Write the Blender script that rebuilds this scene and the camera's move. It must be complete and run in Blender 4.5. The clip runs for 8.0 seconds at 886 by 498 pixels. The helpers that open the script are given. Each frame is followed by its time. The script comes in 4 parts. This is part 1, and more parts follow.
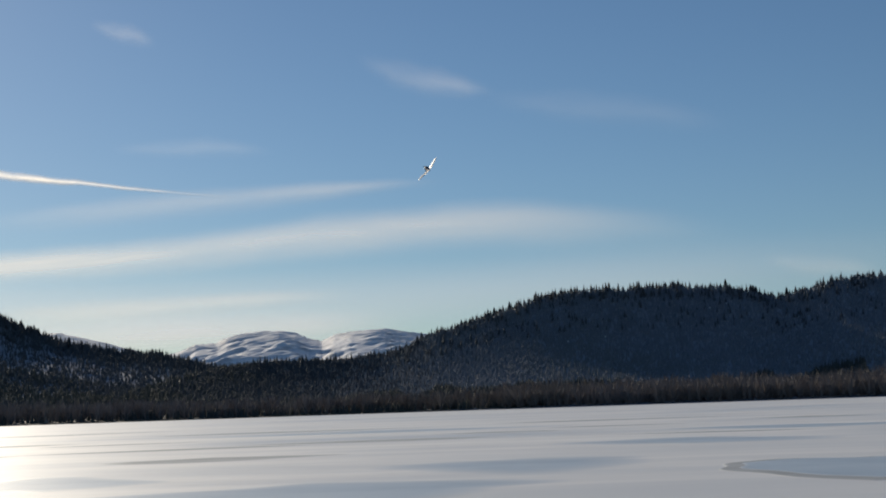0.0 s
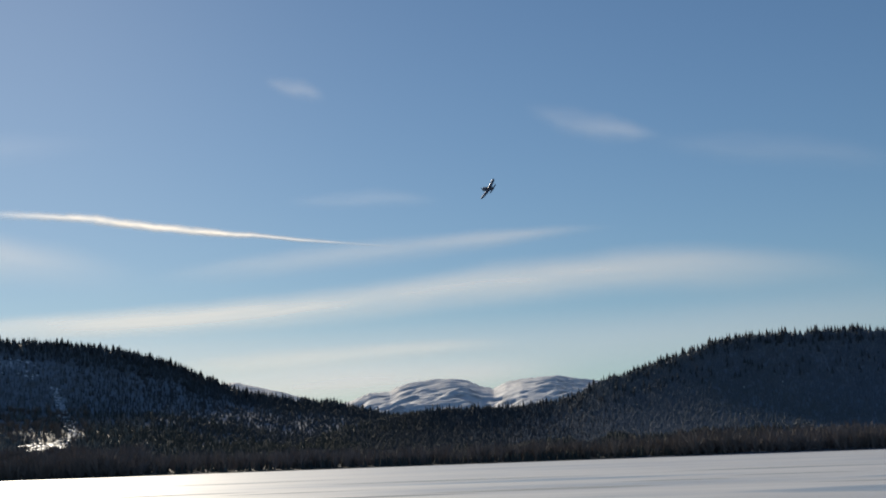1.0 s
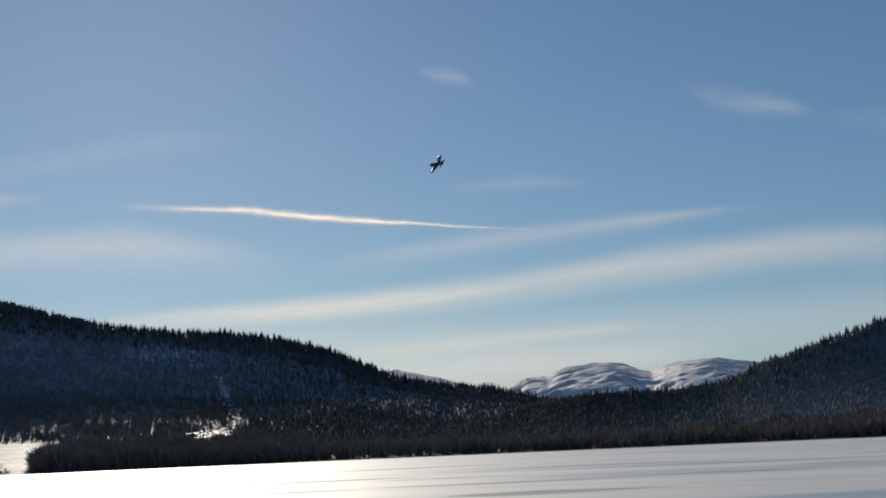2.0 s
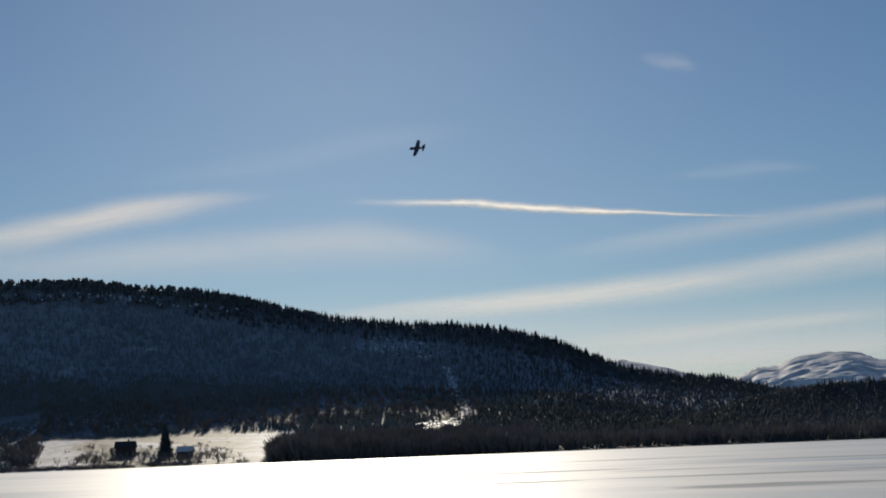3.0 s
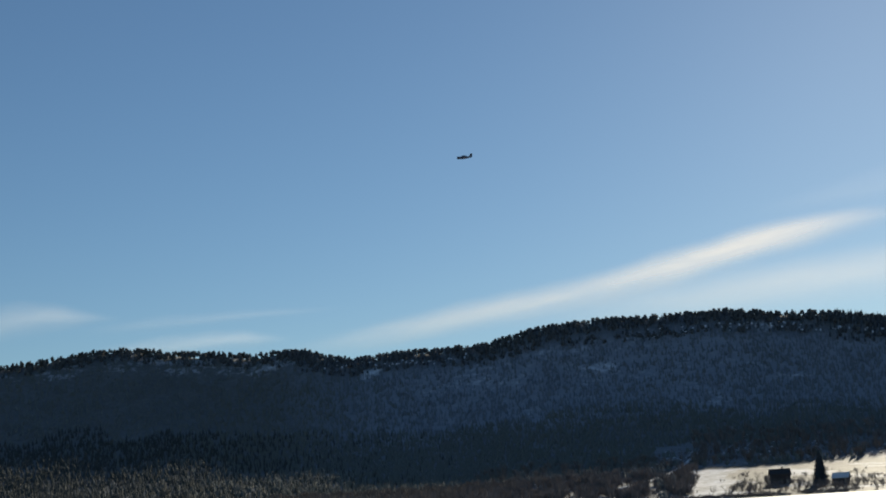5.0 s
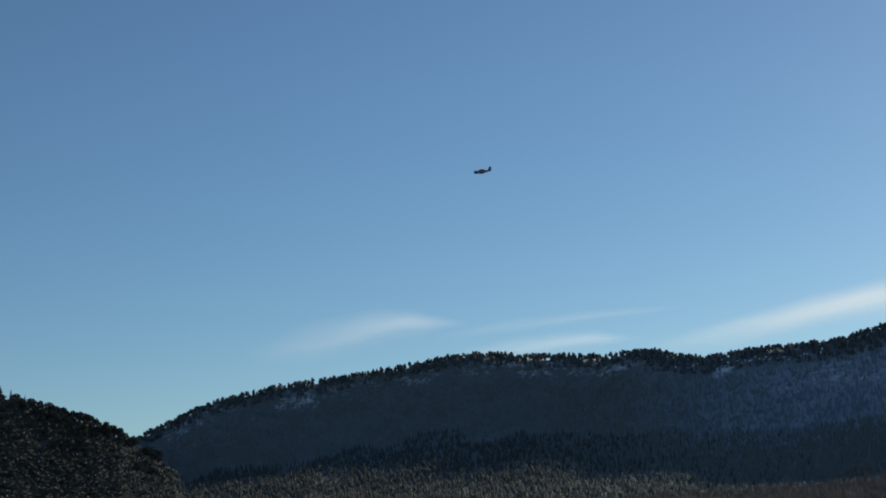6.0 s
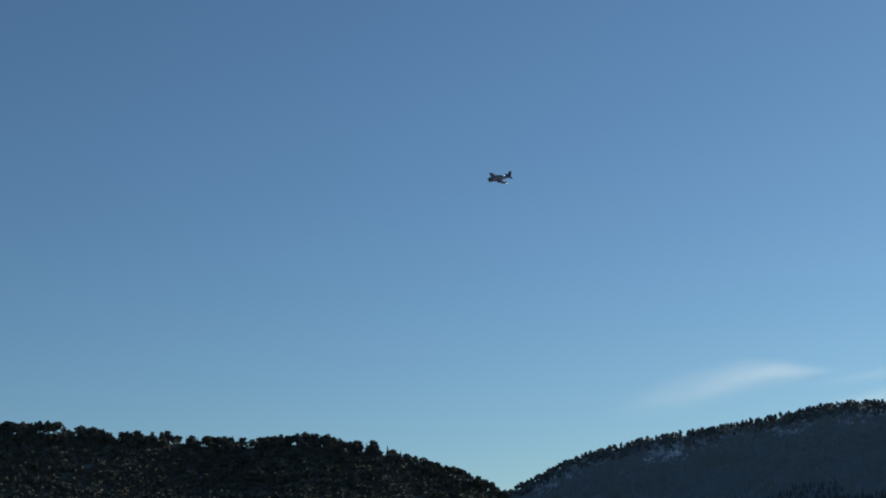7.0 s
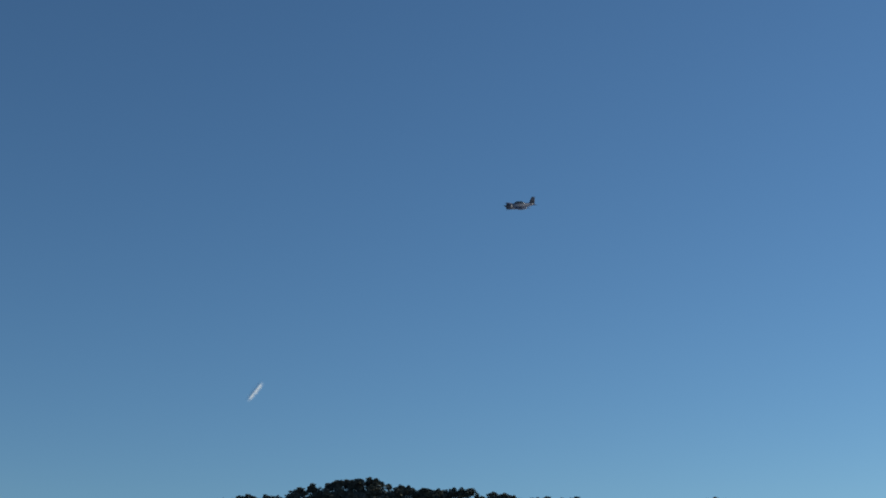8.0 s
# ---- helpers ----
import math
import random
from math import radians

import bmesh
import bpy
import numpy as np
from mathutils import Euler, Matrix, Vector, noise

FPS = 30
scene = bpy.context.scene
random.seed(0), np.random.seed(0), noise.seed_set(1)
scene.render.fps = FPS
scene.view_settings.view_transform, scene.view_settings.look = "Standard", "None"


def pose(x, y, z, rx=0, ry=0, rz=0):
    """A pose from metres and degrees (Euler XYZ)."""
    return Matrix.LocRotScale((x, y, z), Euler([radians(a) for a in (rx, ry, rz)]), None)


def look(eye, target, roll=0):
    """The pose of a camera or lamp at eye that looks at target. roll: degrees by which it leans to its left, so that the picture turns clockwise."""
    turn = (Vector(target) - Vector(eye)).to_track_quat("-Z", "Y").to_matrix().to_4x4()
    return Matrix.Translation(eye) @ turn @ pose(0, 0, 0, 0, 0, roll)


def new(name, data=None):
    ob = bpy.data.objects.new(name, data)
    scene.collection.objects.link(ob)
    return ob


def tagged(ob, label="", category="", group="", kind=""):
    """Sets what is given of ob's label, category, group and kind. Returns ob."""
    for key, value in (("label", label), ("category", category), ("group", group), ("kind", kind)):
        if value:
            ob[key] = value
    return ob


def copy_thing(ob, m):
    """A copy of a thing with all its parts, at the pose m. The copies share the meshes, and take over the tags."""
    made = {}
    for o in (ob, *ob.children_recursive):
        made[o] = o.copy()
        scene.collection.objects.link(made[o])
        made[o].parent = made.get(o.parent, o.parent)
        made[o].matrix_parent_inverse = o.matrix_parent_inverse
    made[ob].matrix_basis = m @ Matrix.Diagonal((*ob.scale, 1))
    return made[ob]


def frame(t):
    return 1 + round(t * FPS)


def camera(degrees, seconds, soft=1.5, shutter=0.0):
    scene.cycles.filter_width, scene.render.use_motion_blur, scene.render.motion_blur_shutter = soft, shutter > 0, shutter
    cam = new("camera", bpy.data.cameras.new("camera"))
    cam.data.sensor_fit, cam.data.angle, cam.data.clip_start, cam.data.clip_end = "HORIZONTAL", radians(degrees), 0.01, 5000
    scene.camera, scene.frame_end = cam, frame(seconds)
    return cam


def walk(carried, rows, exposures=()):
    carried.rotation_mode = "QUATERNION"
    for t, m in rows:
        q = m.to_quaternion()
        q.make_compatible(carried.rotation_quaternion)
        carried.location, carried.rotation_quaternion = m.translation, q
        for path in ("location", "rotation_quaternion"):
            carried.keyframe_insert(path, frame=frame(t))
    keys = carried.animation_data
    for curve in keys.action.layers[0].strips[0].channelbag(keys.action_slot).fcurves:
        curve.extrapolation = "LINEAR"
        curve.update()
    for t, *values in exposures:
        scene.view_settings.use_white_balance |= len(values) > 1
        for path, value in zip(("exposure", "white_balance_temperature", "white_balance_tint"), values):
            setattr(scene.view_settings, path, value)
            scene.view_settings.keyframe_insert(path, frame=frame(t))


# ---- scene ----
FOV = 34.0
EYE = Vector((0.0, 0.0, 1.7))


def bearing(az, el=0.0):
    """Unit vector at az degrees to the left of +y and el degrees up."""
    a, e = radians(az), radians(el)
    return Vector((-math.sin(a) * math.cos(e), math.cos(a) * math.cos(e), math.sin(e)))


# ---- camera: it stands on the ice and pans with the aeroplane: seconds, bearing, pitch, roll
cam = camera(FOV, 8.0, soft=1.9)
PAN = [
    (0, -0.00, 6.24, -1.93),
    (0.3, 2.87, 7.11, -1.82),
    (0.5, 4.30, 7.63, -1.78),
    (0.8, 5.38, 8.25, -2.01),
    (1, 6.69, 8.33, -2.08),
    (1.2, 8.10, 8.11, -2.02),
    (2.3, 15.38, 8.03, -2.56),
    (2.5, 17.47, 8.03, -2.42),
    (3, 21.81, 7.97, -2.26),
    (3.2, 23.62, 8.05, -2.49),
    (3.5, 27.11, 8.27, -2.85),
    (3.8, 31.24, 8.66, -3.27),
    (4, 34.11, 8.93, -3.41),
    (4.2, 36.89, 9.15, -3.11),
    (5.3, 50.82, 10.57, -3.68),
    (5.5, 53.73, 10.71, -3.91),
    (5.7, 56.35, 10.71, -3.45),
    (5.8, 57.68, 10.70, -3.22),
    (6, 60.58, 10.96, -3.06),
    (6.2, 63.32, 11.39, -3.35),
    (6.3, 64.78, 11.63, -3.35),
    (6.5, 67.76, 12.16, -3.34),
    (6.7, 70.52, 12.71, -3.26),
    (7, 74.98, 13.69, -2.33),
    (7.2, 78.33, 14.37, -1.57),
    (7.3, 80.06, 14.80, -1.59),
    (7.4, 81.85, 15.25, -1.65),
    (7.5, 83.72, 15.67, -1.86),
    (7.7, 86.73, 16.26, -1.19),
    (7.8, 88.21, 16.42, -0.99),
    (8, 91.14, 16.64, -0.70),
]
walk(cam, [(t, look(EYE, EYE + bearing(yaw, pitch) * 100, roll)) for t, yaw, pitch, roll in PAN],
     exposures=[(0, 0.01, 7300, 8), (1.2, 0.01, 7300, 8), (2.5, -0.21, 7250, 7.5), (3.5, -0.19, 7300, 7.5), (4.2, 0.09, 7700, 6), (5.5, 0.28, 7350, 3.5), (6.8, 0.51, 7350, 2), (8, 0.43, 6600, 1)])

# ---- light: a low winter sun, high over the left hill, and a clear sky
SUN_AZ, SUN_EL = 26.0, 19.5
world = bpy.data.worlds.new("winter_sky")
scene.world = world
world.use_nodes = True
wn, wl = world.node_tree.nodes, world.node_tree.links
sky = wn.new("ShaderNodeTexSky")
sky.sky_type = "NISHITA"
sky.sun_disc = False
sky.sun_elevation = radians(SUN_EL)
sky.sun_rotation = radians(-SUN_AZ)
sky.altitude = 300
sky.air_density, sky.dust_density, sky.ozone_density = 1.0, 0.14, 6.2
wl.new(sky.outputs["Color"], wn["Background"].inputs["Color"])
wn["Background"].inputs["Strength"].default_value = 0.068
sun_data = bpy.data.lights.new("sun", "SUN")
sun_data.energy, sun_data.angle, sun_data.color = 3.7, radians(0.55), (1.0, 0.935, 0.85)
sun = new("sun", sun_data)
sun.matrix_world = look(bearing(SUN_AZ, SUN_EL) * 3000, (0, 0, 0))


# ---- materials
class Mat:
    """Small wrapper to write node materials briefly."""

    def __init__(self, name):
        self.m = bpy.data.materials.new(name)
        self.m.use_nodes = True
        self.n, self.l = self.m.node_tree.nodes, self.m.node_tree.links
        self.b = self.n["Principled BSDF"]
        self.tc = self.n.new("ShaderNodeTexCoord")

    def put(self, sock, v):
        if isinstance(v, bpy.types.NodeSocket):
            self.l.new(v, sock)
        else:
            sock.default_value = v

    def mapped(self, scale, coord="Object"):
        mp = self.n.new("ShaderNodeMapping")
        mp.inputs["Scale"].default_value = scale
        source = self.n.new("ShaderNodeNewGeometry").outputs["Position"] if coord == "World" else self.tc.outputs[coord]
        self.l.new(source, mp.inputs["Vector"])
        return mp.outputs["Vector"]

    def noise(self, scale, vec=None, detail=5.0, rough=0.55, warp=0.0):
        t = self.n.new("ShaderNodeTexNoise")
        t.inputs["Scale"].default_value = scale
        t.inputs["Detail"].default_value = detail
        t.inputs["Roughness"].default_value = rough
        t.inputs["Distortion"].default_value = warp
        self.l.new(vec or self.tc.outputs["Object"], t.inputs["Vector"])
        return t.outputs["Fac"]

    def ramp(self, fac, *stops):
        r = self.n.new("ShaderNodeValToRGB")
        el = r.color_ramp.elements
        while len(el) < len(stops):
            el.new(0.5)
        for e, (p, c) in zip(el, stops):
            e.position = p
            e.color = (*c, 1) if isinstance(c, tuple) else (c, c, c, 1)
        self.put(r.inputs["Fac"], fac)
        return r.outputs["Color"]

    def math(self, op, a, b=0.5, clamp=False):
        n = self.n.new("ShaderNodeMath")
        n.operation, n.use_clamp = op, clamp
        self.put(n.inputs[0], a)
        self.put(n.inputs[1], b)
        return n.outputs[0]

    def mix(self, fac, a, b):
        n = self.n.new("ShaderNodeMix")
        n.data_type = "RGBA"
        self.put(n.inputs["Factor"], fac)
        for s, v in ((n.inputs[6], a), (n.inputs[7], b)):
            self.put(s, (*v, 1) if isinstance(v, tuple) else v)
        return n.outputs[2]

    def attribute(self, name):
        a = self.n.new("ShaderNodeAttribute")
        a.attribute_name = name
        return a.outputs["Fac"]

    def bump(self, height, strength, distance):
        b = self.n.new("ShaderNodeBump")
        b.inputs["Strength"].default_value = strength
        b.inputs["Distance"].default_value = distance
        self.l.new(height, b.inputs["Height"])
        self.l.new(b.outputs["Normal"], self.b.inputs["Normal"])

    def island(self):
        return self.n.new("ShaderNodeNewGeometry").outputs["Random Per Island"]

    def done(self, color, rough=0.8, metal=0.0, spec=0.3):
        self.put(self.b.inputs["Base Color"], (*color, 1) if isinstance(color, tuple) else color)
        self.put(self.b.inputs["Roughness"], rough)
        self.put(self.b.inputs["Metallic"], metal)
        self.put(self.b.inputs["Specular IOR Level"], spec)
        return self.m


def ice_tone(m):
    """Wind-packed snow on ice: bare level, colour and fine grain."""
    drift = m.noise(0.06, m.mapped((0.45, 1.1, 1.0), "World"), 5, 0.55, 0.7)
    big = m.noise(0.02, m.mapped((0.5, 1.0, 1.0), "World"), 3, 0.5, 0.4)
    bare = m.math("ADD", m.math("MULTIPLY", drift, 0.6), m.math("MULTIPLY", big, 0.4))
    col = m.ramp(bare, (0.36, (0.53, 0.56, 0.59)), (0.45, (0.69, 0.7, 0.7)), (0.52, (0.8, 0.79, 0.775)), (0.62, (0.85, 0.84, 0.82)))
    fine = m.noise(6.0, m.mapped((1.0, 1.0, 1.0), "World"), 6, 0.6)
    crust = m.ramp(m.noise(0.28, m.mapped((0.3, 1.0, 1.0), "World"), 7, 0.66, 0.5), (0.38, 0.0), (0.62, 0.65))
    return bare, m.mix(crust, col, (0.65, 0.662, 0.668)), fine, drift


def mat_ice():
    m = Mat("snowy_lake_ice")
    bare, col, fine, drift = ice_tone(m)
    rough = m.ramp(bare, (0.40, 0.42), (0.55, 0.58))
    m.bump(m.math("ADD", m.math("MULTIPLY", fine, 0.03), m.math("MULTIPLY", drift, 0.5)), 0.5, 0.4)
    return m.done(col, rough, 0, 0.42)


def mat_pool(name, dark, light, rough, spec, stretch):
    """Refrozen water that thins out into the snow towards its rim."""
    m = Mat(name)
    bare, col, fine, drift = ice_tone(m)
    v = m.noise(0.35, m.mapped(stretch), 6, 0.6)
    depth = m.attribute("depth")
    fac = m.math("MULTIPLY", m.math("SUBTRACT", m.math("ADD", depth, m.math("MULTIPLY", v, 0.5)), 0.3), 1.5, True)
    m.bump(m.math("ADD", m.math("MULTIPLY", fine, 0.03), m.math("MULTIPLY", v, 0.1)), 0.3, 0.1)
    ro = m.math("ADD", m.math("MULTIPLY", fac, rough - 0.52), 0.52)
    return m.done(m.mix(fac, col, m.ramp(v, (0.35, dark), (0.65, light))), ro, 0, spec)


def mat_land():
    m = Mat("wooded_hillside_ground")
    cover = m.attribute("snow")
    n1 = m.noise(0.02, None, 6, 0.62)
    n2 = m.noise(0.2, None, 6, 0.65)
    patch = m.math("ADD", m.math("MULTIPLY", n1, 0.45), m.math("MULTIPLY", n2, 0.55))
    fac = m.math("MULTIPLY", m.math("SUBTRACT", m.math("ADD", patch, cover), 0.98), 5.5, True)
    # Snow-dusted floor, its blue-grey also lifted to stand in for air haze.
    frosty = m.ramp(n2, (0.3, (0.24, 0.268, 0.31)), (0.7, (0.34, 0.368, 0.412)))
    # Brown floor tone, also laid where the woods should lie in shade.
    shade_brown_tone = m.ramp(n2, (0.3, (0.085, 0.083, 0.068)), (0.7, (0.135, 0.13, 0.105)))
    floor = m.mix(m.attribute("shade_brown"), frosty, shade_brown_tone)
    snow = m.ramp(n1, (0.3, (0.56, 0.6, 0.67)), (0.7, (0.8, 0.81, 0.83)))
    m.bump(n2, 0.4, 1.0)
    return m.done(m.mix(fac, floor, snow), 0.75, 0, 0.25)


def mat_mountain():
    m = Mat("snowy_mountain")
    rock = m.noise(0.012, m.mapped((1, 1, 2.5)), 7, 0.65)
    big = m.noise(0.003, None, 5, 0.6)
    geo = m.n.new("ShaderNodeNewGeometry")
    sep = m.n.new("ShaderNodeSeparateXYZ")
    m.l.new(geo.outputs["Normal"], sep.inputs[0])
    steep = m.math("SUBTRACT", 1.0, sep.outputs[2])
    bare = m.math("MULTIPLY", m.math("SUBTRACT", m.math("ADD", m.math("MULTIPLY", rock, 0.7), m.math("MULTIPLY", steep, 0.9)), 0.43), 6.0, True)
    snow = m.ramp(big, (0.3, (0.85, 0.87, 0.9)), (0.7, (0.92, 0.92, 0.92)))
    m.bump(rock, 0.35, 20.0)
    return m.done(m.mix(m.math("MULTIPLY", bare, 0.55), snow, (0.14, 0.15, 0.18)), 0.7, 0, 0.2)


def mat_foliage(name, dark, light):
    m = Mat(name)
    v = m.math("ADD", m.math("MULTIPLY", m.island(), 0.6), m.math("MULTIPLY", m.noise(0.5), 0.4))
    stand = m.ramp(m.noise(0.007, None, 4, 0.6, 0.5), (0.42, 0.0), (0.62, 0.5))
    m.bump(m.noise(2.0), 0.4, 0.3)
    warm = tuple(q * k for q, k in zip(dark, (1.05, 0.95, 0.75)))
    return m.done(m.mix(stand, m.ramp(v, (0.25, dark), (0.8, light)), warm), 0.85, 0, 0.15)


def mat_plain(name, dark, light, rough=0.7, metal=0.0, scale=1.2, spec=0.3):
    m = Mat(name)
    v = m.math("ADD", m.math("MULTIPLY", m.noise(scale, None, 6), 0.6), m.math("MULTIPLY", m.noise(scale * 9, None, 3), 0.4))
    m.bump(m.noise(scale * 12), 0.08, 0.02)
    return m.done(m.ramp(v, (0.35, dark), (0.65, light)), rough, metal, spec)


def mat_cloud(name, along, across, density, low=0.3, high=0.75, top=0.5, bottom=0.75, ragged=0.35, tone=(0.84, 0.755, 0.68)):
    """Thin ice cloud that lets sunlight through; u runs along it, v from its upper to its lower edge."""
    m = Mat(name)
    sep = m.n.new("ShaderNodeSeparateXYZ")
    m.l.new(m.tc.outputs["UV"], sep.inputs[0])
    u = sep.outputs[0]
    fray = m.noise(1.0, m.mapped((along * 0.8, 0.5, 1), "UV"), 5, 0.55)
    v = m.math("ADD", sep.outputs[1], m.math("MULTIPLY", m.math("SUBTRACT", fray, 0.5), ragged), True)
    wisp = m.noise(1.0, m.mapped((along, across * 2.2, 1), "UV"), 6, 0.55, 0.4)
    soft = m.noise(1.0, m.mapped((along * 0.35, across * 0.5, 1), "UV"), 3, 0.5, 0.4)
    tex = m.ramp(m.math("ADD", m.math("MULTIPLY", wisp, 0.4), m.math("MULTIPLY", soft, 0.6)), (low, 0.35), (high, 1.0))

    def ease(value, a, b):
        n = m.n.new("ShaderNodeMapRange")
        n.interpolation_type = "SMOOTHSTEP"
        m.l.new(value, n.inputs["Value"])
        n.inputs["From Min"].default_value, n.inputs["From Max"].default_value = a, b
        return n.outputs["Result"]

    ends = m.math("MULTIPLY", ease(u, 0.0, 0.28), ease(m.math("SUBTRACT", 1.0, u), 0.0, 0.28))
    side = m.math("MULTIPLY", ease(v, 0.0, top), ease(m.math("SUBTRACT", 1.0, v), 0.0, bottom))
    alpha = m.math("MULTIPLY", m.math("MULTIPLY", m.math("MULTIPLY", tex, m.attribute("thick")), m.math("MULTIPLY", ends, side)), density, True)
    glow, clear, mixer = (m.n.new("ShaderNode" + k) for k in ("BsdfTranslucent", "BsdfTransparent", "MixShader"))
    glow.inputs["Color"].default_value = (*tone, 1)
    m.l.new(alpha, mixer.inputs[0])
    m.l.new(clear.outputs[0], mixer.inputs[1])
    m.l.new(glow.outputs[0], mixer.inputs[2])
    m.l.new(mixer.outputs[0], m.n["Material Output"].inputs["Surface"])
    return m.m


ICE, LAND, MOUNTAIN = mat_ice(), mat_land(), mat_mountain()
PUDDLE = mat_pool("refrozen_meltwater", (0.40, 0.47, 0.53), (0.52, 0.58, 0.63), 0.4, 0.45, (0.6, 0.8, 1))
BARE_ICE = mat_pool("swept_grey_ice", (0.3, 0.33, 0.36), (0.43, 0.46, 0.49), 0.85, 0.12, (0.5, 1.2, 1))
# Slope needles paled and blued to stand in for air haze.
HAZED_SPRUCE = mat_foliage("hazed_spruce_needles", (0.195, 0.222, 0.255), (0.235, 0.264, 0.298))
# Same spruce darkened by colour, for backlit crest trees and shaded flanks.
BACKLIT_SPRUCE = mat_foliage("dark_backlit_spruce_needles", (0.085, 0.098, 0.11), (0.11, 0.124, 0.136))
# Green lower spruces, lightened for haze like the slope ones.
LOW_SPRUCE = mat_foliage("hazed_green_spruce_needles", (0.175, 0.19, 0.184), (0.21, 0.223, 0.21))
PINE = mat_foliage("pine_needles", (0.075, 0.084, 0.08), (0.098, 0.107, 0.098))
NEAR_PINE = mat_foliage("dark_pine_needles", (0.08, 0.09, 0.086), (0.105, 0.115, 0.105))
SCRUB = mat_foliage("bare_birch_twigs", (0.19, 0.165, 0.156), (0.28, 0.244, 0.23))
BARK = mat_plain("tree_bark", (0.07, 0.055, 0.045), (0.14, 0.11, 0.09), 0.9, 0, 3.0)
GREY_PAINT = mat_plain("dark_blue_grey_aircraft_paint", (0.06, 0.075, 0.13), (0.09, 0.108, 0.17), 0.48, 0.0, 0.8, 1.0)
DARK_PAINT = mat_plain("dark_blue_paint", (0.03, 0.036, 0.06), (0.05, 0.056, 0.085), 0.6, 0, 1.0, 0.3)
RUBBER = mat_plain("black_rubber", (0.012, 0.012, 0.012), (0.025, 0.025, 0.025), 0.7)
WALL_WOOD = mat_plain("dark_stained_boards", (0.04, 0.034, 0.034), (0.075, 0.062, 0.06), 0.8, 0, 0.8)
WALL_PALE = mat_plain("weathered_pale_boards", (0.3, 0.27, 0.22), (0.45, 0.42, 0.36), 0.8, 0, 0.8)
ROOF_SNOW = mat_plain("snow_on_roof", (0.7, 0.72, 0.75), (0.85, 0.85, 0.86), 0.6, 0, 0.7)
ROOF_TILE = mat_plain("dark_roof_tiles", (0.03, 0.03, 0.032), (0.06, 0.055, 0.055), 0.7, 0, 1.5)
GLASS = mat_plain("dark_window_glass", (0.02, 0.025, 0.03), (0.04, 0.045, 0.05), 0.08, 0, 1.0, 0.6)
CANOPY = mat_plain("tinted_canopy_glass", (0.03, 0.04, 0.05), (0.06, 0.07, 0.08), 0.2, 0, 1.0, 0.5)
FRAME = mat_plain("weathered_window_frame", (0.12, 0.115, 0.11), (0.18, 0.17, 0.165), 0.7)


# ---- mesh helpers
def mesh_of(name, verts, faces, material, smooth=False):
    me = bpy.data.meshes.new(name)
    me.from_pydata([tuple(map(float, v)) for v in verts], [], [tuple(map(int, f)) for f in faces])
    me.materials.append(material)
    if smooth:
        me.shade_smooth()
    me.update()
    return me


def fast_mesh(name, verts, tris, material):
    """A mesh from numpy arrays of corners and triangles."""
    me = bpy.data.meshes.new(name)
    me.vertices.add(len(verts))
    me.vertices.foreach_set("co", np.asarray(verts, np.float32).ravel())
    n = len(tris)
    me.loops.add(3 * n)
    me.loops.foreach_set("vertex_index", np.asarray(tris, np.int32).ravel())
    me.polygons.add(n)
    me.polygons.foreach_set("loop_start", np.arange(0, 3 * n, 3, dtype=np.int32))
    me.materials.append(material)
    me.update(calc_edges=True)
    me.validate()
    return me


def part(name, bm, material, parent, label="", smooth=False):
    me = bpy.data.meshes.new(name)
    bm.to_mesh(me)
    bm.free()
    me.materials.append(material)
    if smooth:
        me.shade_smooth()
    ob = new(name, me)
    ob.parent = parent
    return tagged(ob, label)


def box(bm, x0, y0, z0, x1, y1, z1):
    c = bmesh.ops.create_cube(bm, size=1.0)["verts"]
    for v in c:
        v.co = Vector((x0 + (v.co.x + 0.5) * (x1 - x0), y0 + (v.co.y + 0.5) * (y1 - y0), z0 + (v.co.z + 0.5) * (z1 - z0)))
    return c


def loft(bm, rings, caps=True):
    """Skin over rings of equally many points."""
    rows = [[bm.verts.new(p) for p in ring] for ring in rings]
    n = len(rows[0])
    for a, b in zip(rows, rows[1:]):
        for i in range(n):
            bm.faces.new((a[i], a[(i + 1) % n], b[(i + 1) % n], b[i]))
    if caps:
        bm.faces.new(list(reversed(rows[0])))
        bm.faces.new(rows[-1])
    bmesh.ops.recalc_face_normals(bm, faces=bm.faces)


# ---- the lie of the land: hills by bearing (degrees to the left of +y) and skyline height (degrees)
rng = np.random.default_rng(7)
HILL_LEFT = [(6, 0.3), (8, 1.75), (9, 1.92), (10.1, 2.2), (11, 2.41), (12.9, 2.67), (14.7, 3.15), (16.6, 3.88), (17.5, 4.23), (19.8, 4.7), (21.8, 5.03), (23.9, 5.3),
             (26.1, 5.65), (29.4, 6.26), (32.6, 6.77), (34, 6.9), (36, 7.17), (38, 7.15), (41, 7.1), (43.2, 6.95), (45.2, 6.52), (47.8, 6.36), (50.5, 6.16),
             (52.5, 6.5), (54.8, 6.35), (57.3, 6.6), (59.3, 6.8), (61.9, 6.55), (64.8, 6.22), (67.3, 5.85), (69.5, 5.52), (70.6, 5.2), (71.8, 4.7), (73.2, 4.1), (76, 2.5)]
